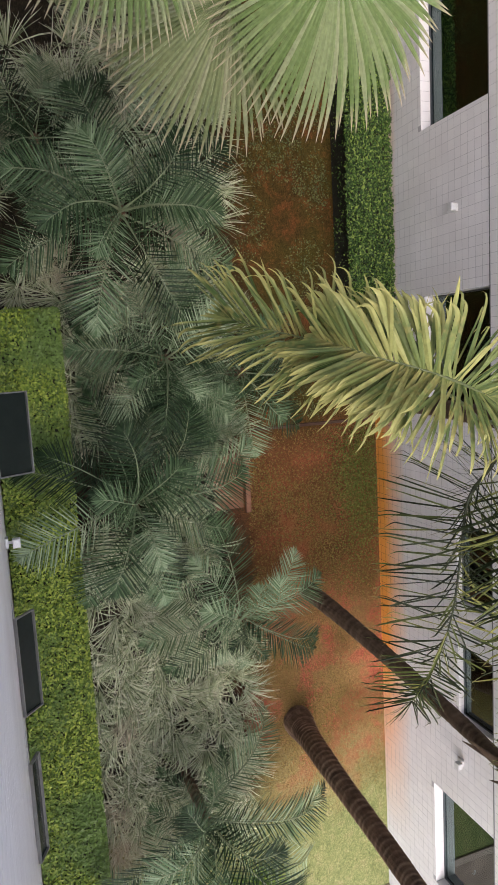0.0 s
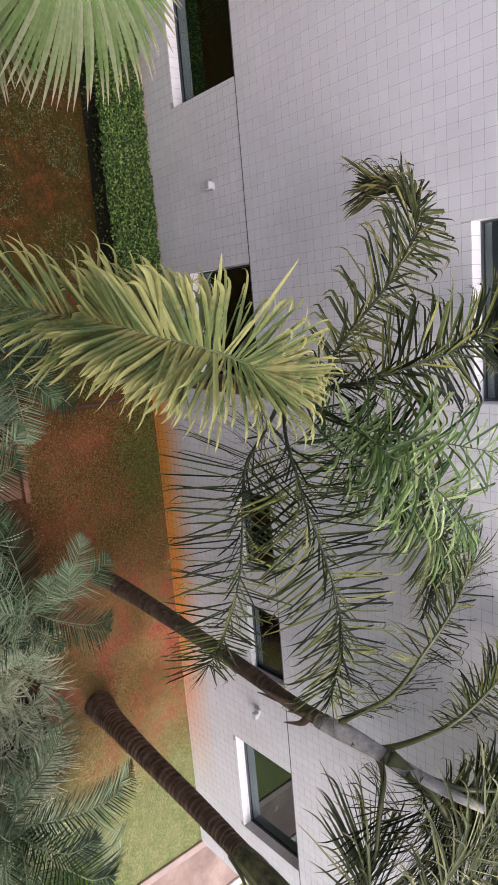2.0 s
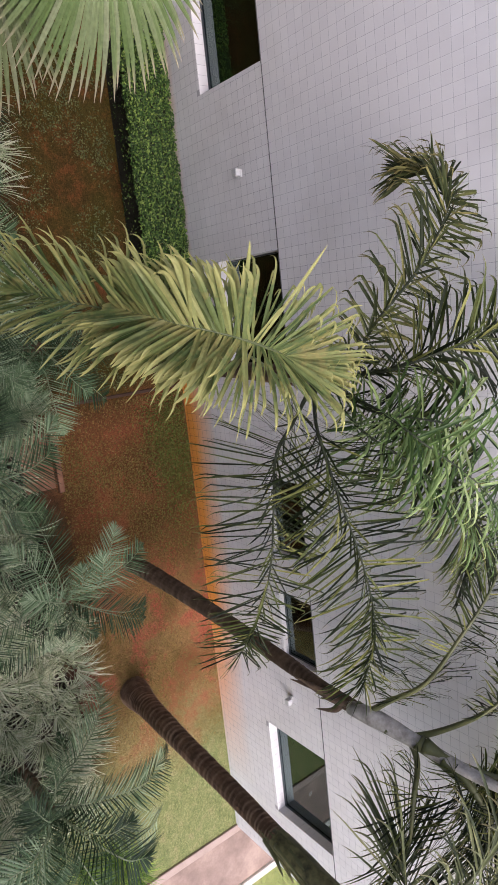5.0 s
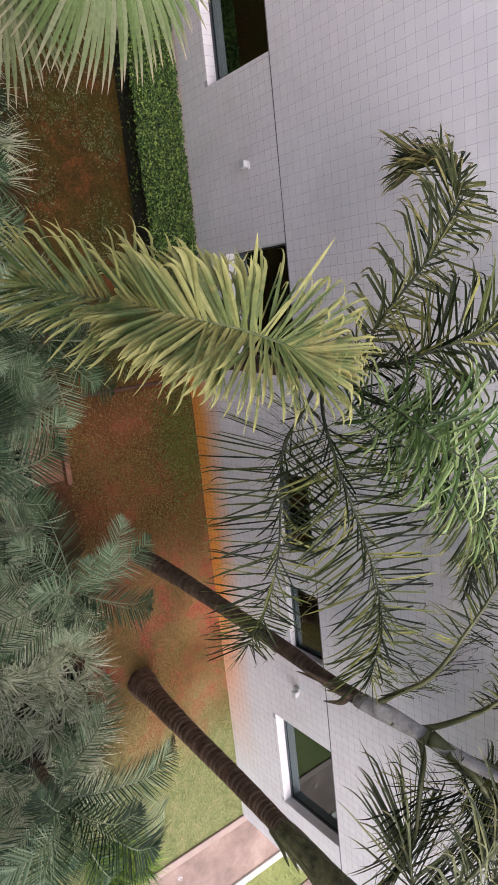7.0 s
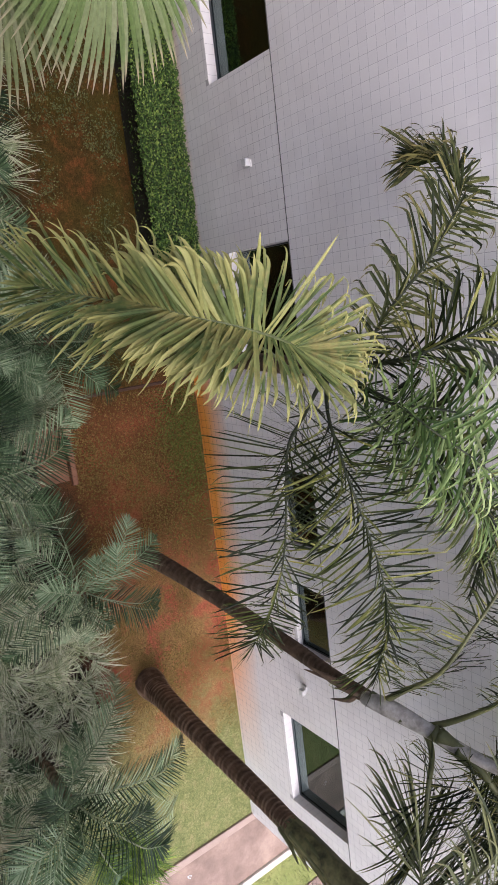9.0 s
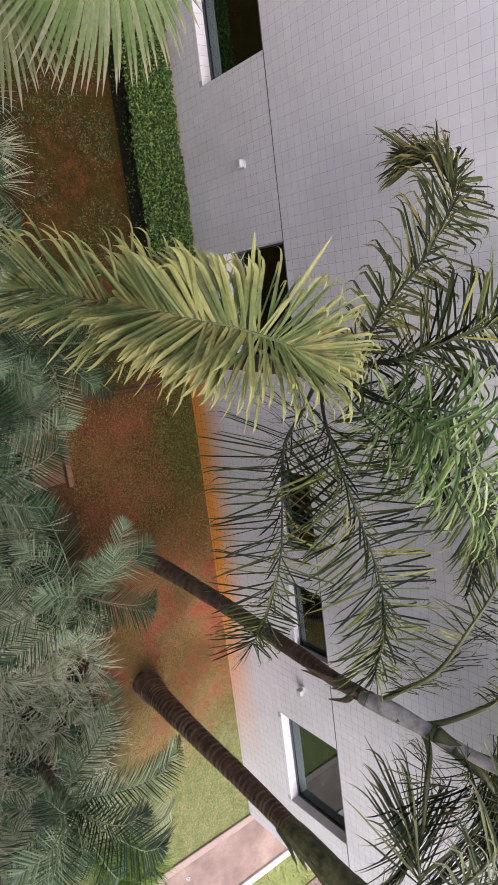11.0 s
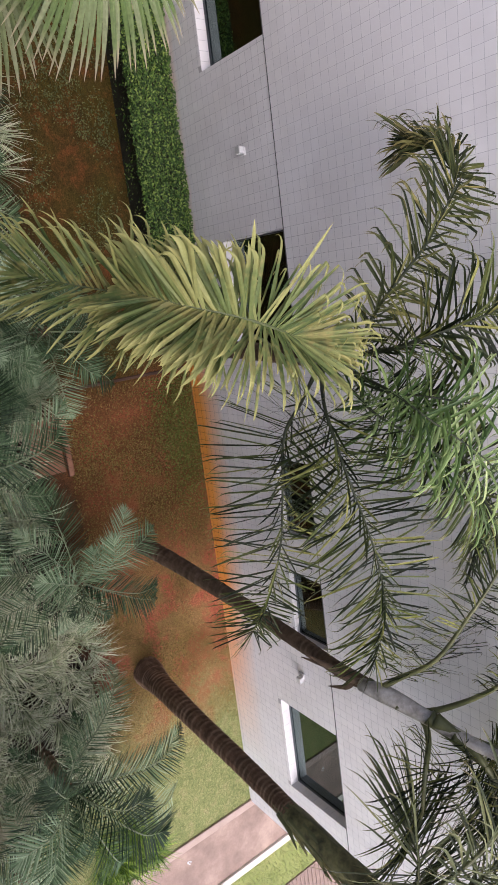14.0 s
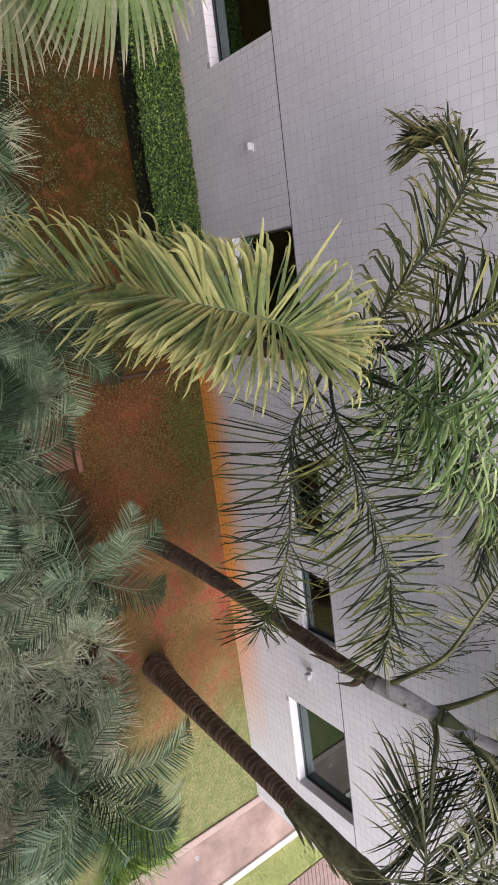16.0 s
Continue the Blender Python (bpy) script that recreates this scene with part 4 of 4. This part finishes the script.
palm_c = feather_palm("feather_palm", "tall feather palm with yellowing fronds between the buildings", (0.62, 5.72, 0),
                      [(0.62, 5.72, 0), (0.61, 5.48, 1.4), (0.58, 5.0, 3.0), (0.55, 4.58, 4.2)], [0.13, 0.09, 0.08, 0.075], M_BARK_B, 34)
C0 = (0.55, 4.56, 4.15)
sheath(palm_c, [(0.55, 4.56, 4.0), (0.56, 4.55, 4.2), (0.57, 4.52, 4.5)], (0.085, 0.04), M_SHEATH, "crownshaft", "pale green crownshaft")
frond(palm_c, [C0, (0.47, 4.15, 4.55), (0.37, 3.84, 4.80), (0.26, 3.58, 4.97), (0.169, 3.35, 5.0), (0.115, 3.20, 4.98), (0.065, 3.06, 4.92), (0.016, 2.957, 4.839), (-0.032, 2.88, 4.707)],
      158, 0.43, 0.027, M_YELLOW, 1, "yellowing arched frond", single=True, rib=M_RIB, droop=0.03, start=0.27, lift=0.25, forward=0.62, root=0.9, rings=8, thick=0.010,
      plume=0.85, ball=0.50, hook=0.85, taper=0.25, tuft=0.3)
frond(palm_c, [C0, (0.48, 4.1, 4.35), (0.315, 3.782, 4.5), (0.177, 3.421, 4.6), (0.074, 3.15, 4.62), (-0.031, 2.916, 4.55), (-0.104, 2.727, 4.42), (-0.172, 2.585, 4.24)],
      66, 0.48, 0.0175, M_YELLOW, 19, "narrow yellowing frond", rib=M_RIB, droop=0.02, start=0.40, lift=0.7, forward=0.5, root=0.8, rings=8, thick=0.011, plume=1.0, hook=0.3, taper=0.2, tuft=0.4)
stiff = dict(inner=True, edge=0.4, plume=0.32, droop=0.035, lift=0.0, rings=8, taper=0.1, hook=0.8)
frond(palm_c, [C0, (0.73, 4.03, 4.5), (0.876, 3.786, 4.6), (1.226, 3.765, 4.55), (1.68, 3.846, 4.35), (2.204, 3.946, 4.0), (2.58, 4.0, 3.68)], 74, 0.52, 0.0112, M_GREEN, 2, single=True, start=0.12, root=0.7, forward=0.05, tilt=0.55, thick=0.010, lean=(0.6, 0.0), **stiff)
frond(palm_c, [C0, (0.74, 4.12, 4.6), (0.954, 4.047, 4.75), (1.133, 4.04, 4.82), (1.455, 4.119, 4.86), (1.842, 4.275, 4.8), (2.287, 4.451, 4.65), (2.80, 4.57, 4.4)], 86, 0.53, 0.0125, M_GREEN, 3, single=True, start=0.12, forward=0.05, root=0.7, tilt=0.5, thick=0.010, lean=(0.35, 0.3), **stiff)
frond(palm_c, [C0, (0.46, 4.31, 4.68), (0.183, 4.494, 4.8), (-0.118, 4.906, 4.82), (-0.413, 5.21, 4.8), (-0.60, 5.37, 4.72), (-0.76, 5.36, 4.60), (-0.80, 5.24, 4.47)], 96, 0.46, 0.0175, M_OLIVE, 4, single=True, start=0.16, forward=0.6, edge=0.4, plume=0.4, droop=0.03, lift=0.1, rings=8, taper=0.3, hook=0.85, thick=0.011, inner=True, lean=(-0.35, 0.0), tuft=0.35)
frond(palm_c, [C0, (0.5, 4.6, 4.7), (0.42, 4.68, 5.0), (0.34, 5.06, 5.15), (0.21, 5.60, 5.15)], 70, 0.52, 0.017, M_GREEN, 5, single=True, start=0.15, forward=0.4, **stiff)
loose = dict(plume=1.0, droop=0.09, rings=8, edge=0.3, hook=0.9, forward=0.3, taper=0.3, rib=M_RACHIS, thick=0.009)
frond(palm_c, [C0, (0.7, 4.4, 4.75), (0.75, 4.46, 5.15), (0.88, 4.84, 5.35), (1.07, 5.48, 5.35)], 57, 0.42, 0.017, M_FRESH, 6, start=0.12, **loose)
frond(palm_c, [C0, (0.75, 4.40, 4.6), (0.863, 4.366, 4.8), (1.022, 4.511, 4.95), (1.289, 4.808, 5.0), (1.781, 5.356, 4.9), (2.1, 5.6, 4.75)], 86, 0.42, 0.017, M_FRESH, 7, single=True, start=0.12, **loose)
frond(palm_c, [C0, (0.69, 4.35, 4.9), (0.85, 4.35, 5.2), (1.15, 4.70, 5.3), (1.55, 5.2, 5.2)], 43, 0.42, 0.017, M_FRESH, 8, start=0.3, **loose)
frond(palm_c, [C0, (0.78, 4.62, 4.7), (1.1, 4.85, 4.95), (1.6, 5.2, 4.9), (2.2, 5.6, 4.6)], 72, 0.52, 0.017, M_GREEN, 9, start=0.12, forward=0.3, **stiff)

palm_b = feather_palm("feather_palm", "slender feather palm with a pale grey crownshaft", (3.07, 4.90, 0),
                      [(3.07, 4.90, 0), (3.20, 5.00, 0.8), (3.34, 5.06, 1.8), (3.41, 5.03, 2.8), (3.41, 4.95, 3.5), (3.34, 4.86, 4.2)], [0.115, 0.10, 0.085, 0.074, 0.064, 0.056], M_BARK_B, 44, 0.03)
sheath(palm_b, [(3.33, 4.83, 3.95), (3.33, 4.86, 4.2), (3.40, 4.93, 4.42), (3.47, 4.99, 4.7), (3.50, 5.02, 4.92), (3.52, 5.05, 5.10), (3.55, 5.10, 5.30)], (0.056, 0.074, 0.070, 0.058, 0.052, 0.047, 0.042, 0.036, 0.028), M_SHEATH, "crownshaft", "pale grey crownshaft")
hang = dict(edge=0.5, plume=0.35, droop=0.03, lift=0.0, rings=8, taper=0.25, hook=0.9, forward=0.15, rib=M_STALK)
frond(palm_b, [(3.31, 4.85, 4.02), (3.288, 4.872, 4.14), (3.139, 4.886, 4.32), (2.916, 5.012, 4.6), (2.542, 5.178, 4.8), (2.282, 5.409, 4.88), (2.0, 5.66, 4.9)], 92, 0.50, 0.0135, M_GREEN, 11, start=0.34, thick=0.026, **hang)
frond(palm_b, [(3.37, 4.90, 4.32), (3.42, 4.98, 4.46), (3.298, 5.088, 4.7), (3.053, 5.179, 5.0), (2.85, 5.4, 5.15), (2.68, 5.75, 5.2)], 86, 0.48, 0.0145, M_GREEN, 12, start=0.56, thick=0.028, **hang)
frond(palm_b, [(3.36, 4.87, 4.30), (3.45, 4.95, 4.45), (3.563, 4.896, 4.57), (3.685, 4.673, 4.70), (4.083, 4.645, 4.65), (4.7, 4.75, 4.35), (5.3, 4.9, 3.9)], 66, 0.56, 0.013, M_GREEN, 13, start=0.33, thick=0.026, **hang)
frond(palm_b, [(3.42, 4.96, 4.60), (3.48, 5.02, 4.85), (3.52, 5.15, 5.10), (3.62, 5.45, 5.25), (3.75, 5.80, 5.28)], 72, 0.50, 0.013, M_GREEN, 14, start=0.40, thick=0.03, **hang)
frond(palm_b, [(3.40, 4.94, 4.55), (3.62, 5.05, 4.78), (3.92, 5.25, 5.00), (4.35, 5.55, 5.12), (4.85, 5.80, 5.05)], 58, 0.55, 0.013, M_GREEN, 15, start=0.34, thick=0.03, **hang)
frond(palm_b, [(3.49, 4.99, 4.75), (3.56, 5.00, 4.92), (3.70, 5.03, 5.02), (3.95, 5.16, 5.02), (4.3, 5.38, 4.88), (4.7, 5.55, 4.6)], 50, 0.5, 0.012, M_GREEN, 16, start=0.3, thick=0.028, **hang)
frond(palm_b, [(3.50, 5.00, 4.80), (3.56, 5.06, 5.00), (3.62, 5.22, 5.15), (3.85, 5.50, 5.22), (4.15, 5.78, 5.15)], 44, 0.48, 0.012, M_GREEN, 17, start=0.35, thick=0.024, **hang)
frond(palm_b, [(3.50, 5.00, 4.80), (3.56, 4.94, 4.90), (3.745, 4.90, 5.0), (4.085, 4.913, 5.05)], 60, 0.36, 0.0075, M_GREEN, 18, rib=M_RACHIS, start=0.1, thick=0.010, edge=0.3, plume=1.2, droop=0.1, lift=0.0, rings=8, taper=0.2, hook=0.7, forward=0.3)
for p, q, r in (((3.40, 4.93, 3.66), (3.33, 4.83, 3.56), (3.24, 4.74, 3.36)), ((3.37, 4.89, 3.92), (3.30, 4.79, 3.88), (3.27, 4.70, 3.74)),
                ((3.41, 4.95, 3.44), (3.38, 4.87, 3.40), (3.36, 4.80, 3.22)), ((3.38, 4.90, 3.80), (3.44, 4.83, 3.76), (3.47, 4.76, 3.60))):
    sheath(palm_b, [p, q, r], (0.034, 0.026, 0.003), M_HUSK, "leaf_stub", "old brown leaf husk")

palm_a = feather_palm("feather_palm", "tall feather palm with a thick ringed dark trunk", (4.82, 4.67, 0),
                      [(4.82, 4.67, 0), (4.82, 4.66, 0.15), (4.82, 4.63, 0.5), (4.81, 4.56, 1.4), (4.77, 4.48, 2.4), (4.73, 4.40, 3.2), (4.75, 4.385, 3.5)],
                      [0.20, 0.19, 0.145, 0.118, 0.104, 0.092, 0.085], M_BARK, 64, 0.02)
A0 = (4.90, 4.38, 4.10)
sheath(palm_a, [(4.735, 4.41, 3.05), (4.75, 4.385, 3.55), (4.88, 4.42, 4.15), (5.05, 4.5, 4.6)], (0.090, 0.102, 0.10, 0.06), M_BOOT, "leaf_base", "shaggy greenish brown leaf bases")
rng = random.Random(21)
for k in range(30):
    a = k * 2.4
    z = 3.18 + k * 0.031
    c = Vector((4.74 + 0.26 * max(0, z - 3.5), 4.39 + 0.10 * max(0, z - 3.6), z))
    o = Vector((math.cos(a), math.sin(a), 0))
    reach = rng.uniform(0.25, 0.5)
    sheath(palm_a, [c + o * 0.07, c + o * 0.10 + Z * reach * 0.5 + X * 0.05, c + o * rng.uniform(0.10, 0.15) + Z * reach + X * 0.13], (0.036, 0.006), (M_BOOT, M_HUSK, M_STALK, M_BOOT, M_PETIOLE)[k % 5], "leaf_stub", "split old leaf base")
A_FRONDS = (((4.74, 4.38, 4.55), (4.48, 4.36, 4.78), (4.25, 4.42, 4.80), (4.08, 4.56, 4.68)),
            ((4.80, 4.59, 4.75), (4.45, 4.75, 5.05), (4.30, 5.05, 5.12), (4.27, 5.45, 5.05)),
            ((4.95, 4.65, 4.75), (4.95, 5.0, 5.1), (4.98, 5.4, 5.2), (5.02, 5.75, 5.1)),
            ((4.85, 4.1, 4.6), (4.75, 3.75, 4.85), (4.75, 3.4, 4.7), (4.85, 3.1, 4.3)))
frond(palm_a, [A0, (4.62, 4.33, 4.62), (4.376, 4.383, 4.902), (4.087, 4.68, 5.131), (3.839, 5.111, 5.228), (3.587, 5.577, 5.238)], 64, 0.85, 0.019, M_BROAD, 37,
      rib=M_STALK, start=0.22, thick=0.024, edge=0.35, plume=0.35, droop=0.03, rings=8, hook=0.3, taper=0.2, forward=0.35)
for k, pts in enumerate(A_FRONDS):
    frond(palm_a, [A0, *pts], 76, 0.95, 0.018, M_BROAD, 30 + k, rib=M_STALK, start=0.22, thick=0.026, edge=0.35, plume=0.5, droop=0.02, rings=8, hook=0.22, taper=0.2, forward=0.4)


# ---------------------------------------------------------------- fan palm
def fan_leaf(palm, hub, tip, up, spread, radius, count, mat, seed, droop=0.35, label=""):
    """A pleated round leaf, split into drooping pointed segments at its rim, on its stalk."""
    r = random.Random(seed)
    o = palm.location
    hub, tip = Vector(hub), Vector(tip)
    ax = (tip - hub).normalized()
    up = Vector(up)
    up = (up - ax * up.dot(ax)).normalized()
    side = ax.cross(up)
    s = Shape()
    da = 2 * radians(spread) / count
    cuts = (0.03, 0.25, 0.48, 0.6, 0.70, 0.82, 0.92, 1.0)
    for k in range(count):
        a = -radians(spread) + (k + 0.5) * da
        L = radius * (0.8 + 0.2 * math.cos(a)) * r.uniform(0.93, 1.05)
        dr = droop * r.uniform(0.7, 1.3)
        tw = r.uniform(-0.03, 0.03)
        vs, al = [], []
        for u in cuts:
            w = 1.0 if u <= 0.6 else max(0.03, 1 - ((u - 0.6) / 0.4) ** 1.45)
            for q, lift in ((-0.5, 0.0), (0.0, 0.16), (0.5, 0.0)):
                b = a + da * q * w + tw * max(0, u - 0.55)
                flatw = ax * math.cos(b) + side * math.sin(b)
                p = hub + flatw * (L * u) + up * (lift * L * u * da * w * 1.7) - up * (0.05 * L * (1 - math.cos(a * 0.8)) * u)
                p = p - Vector((0, 0, 1)) * (dr * L * max(0.0, u - 0.35) ** 2)
                vs.append(tuple(p - o))
                al.append(u)
        fs = []
        for i in range(len(cuts) - 1):
            b = 3 * i
            fs += [(b, b + 1, b + 4, b + 3), (b + 1, b + 2, b + 5, b + 4)]
        s.add(vs, fs, al)
    leaf = part("fan_leaf", s.mesh("fan_leaf", mat), palm, label)
    crown = Vector((-4.05, 3.05, 3.75))
    st = Shape()
    st.tube([q - o for q in spline([crown, crown.lerp(hub, 0.5) + Z * 0.12, hub, hub + ax * radius * 0.22], 12)], [0.022 - 0.001 * i for i in range(13)], 6)
    part("stalk", st.mesh("stalk", M_PETIOLE), leaf)
    return leaf


fan = thing("fan_palm", (-4.1, 3.0, 0), "fan palm with large pale green pleated leaves", "palm")
sh = trunk_shape([(0, 0, 0), (0.02, 0.02, 1.8), (0.05, 0.05, 3.8)], [0.2, 0.15, 0.14], 30, 14, random.Random(3), 0.08)
part("trunk", sh.mesh("trunk", M_BARK), fan, "rough brown trunk")
fan_leaf(fan, (-2.32, 3.58, 3.75), (-1.42, 3.62, 3.35), (0.35, -0.2, 1), 98, 0.98, 56, M_FAN, 1, label="bright pale green fan leaf")
fan_leaf(fan, (-2.22, 3.0, 3.40), (-1.72, 2.60, 3.0), (0.35, -0.2, 1), 88, 0.95, 52, M_FAN_DRY, 2, label="duller folded fan leaf")
fan_leaf(fan, (-2.62, 2.30, 3.75), (-1.9, 2.2, 3.45), (0.3, -0.1, 1), 75, 0.86, 46, M_FAN, 3)
fan_leaf(fan, (-2.75, 3.9, 3.3), (-2.1, 4.5, 3.0), (0.3, -0.2, 1), 75, 0.85, 38, M_FAN_DRY, 4)

# further leaves out of view, added to shade the planting below the crown
for k, (dx, dy, dz) in enumerate(((-1.3, 0.6, 0.5), (-0.9, -1.0, 0.6), (0.5, -1.2, 0.4), (0.0, 1.4, 0.5), (-0.3, 0.2, 1.3), (0.9, -0.5, 0.75))):
    hub_k = Vector((-4.05 + dx, 3.05 + dy, 3.75 + dz))
    fan_leaf(fan, hub_k, hub_k + Vector((dx, dy, dz - 0.9)), (dx * 0.3, dy * 0.3, 1), 85, 0.9, 36, M_FAN, 10 + k)

# ---------------------------------------------------------------- paving beyond the lawn, and the single tiles
paving = slab("paving_1", "pinkish strip paving beyond the lawn", "paving", M_KERB, 9.62, 4.0, 11.6, 9.6, 0.02)
plank = Shape()
plank.box(0, 0, 0, 1.96, 0.075, 0.03, 0, 0.005)
PLANK = plank.mesh("paver", M_PATH)
for k in range(68):
    o = new("paver", PLANK)
    o.parent = paving
    o.location = (0.01, 0.02 + k * 0.082, 0.02)

tile = Shape()
tile.add(tile_verts(Vector((0, 0, 0)), X, Z, -Y, TILE, TILE), TILE_FACES)
ONE_TILE = tile.mesh("tile", M_TILE)
for i in range(20):
    for j in range(15):
        o = new("tile", ONE_TILE)
        o.parent = far_wall
        o.location = (skip_block[0] + i * TILE, FAR_Y, skip_block[2] + j * TILE)
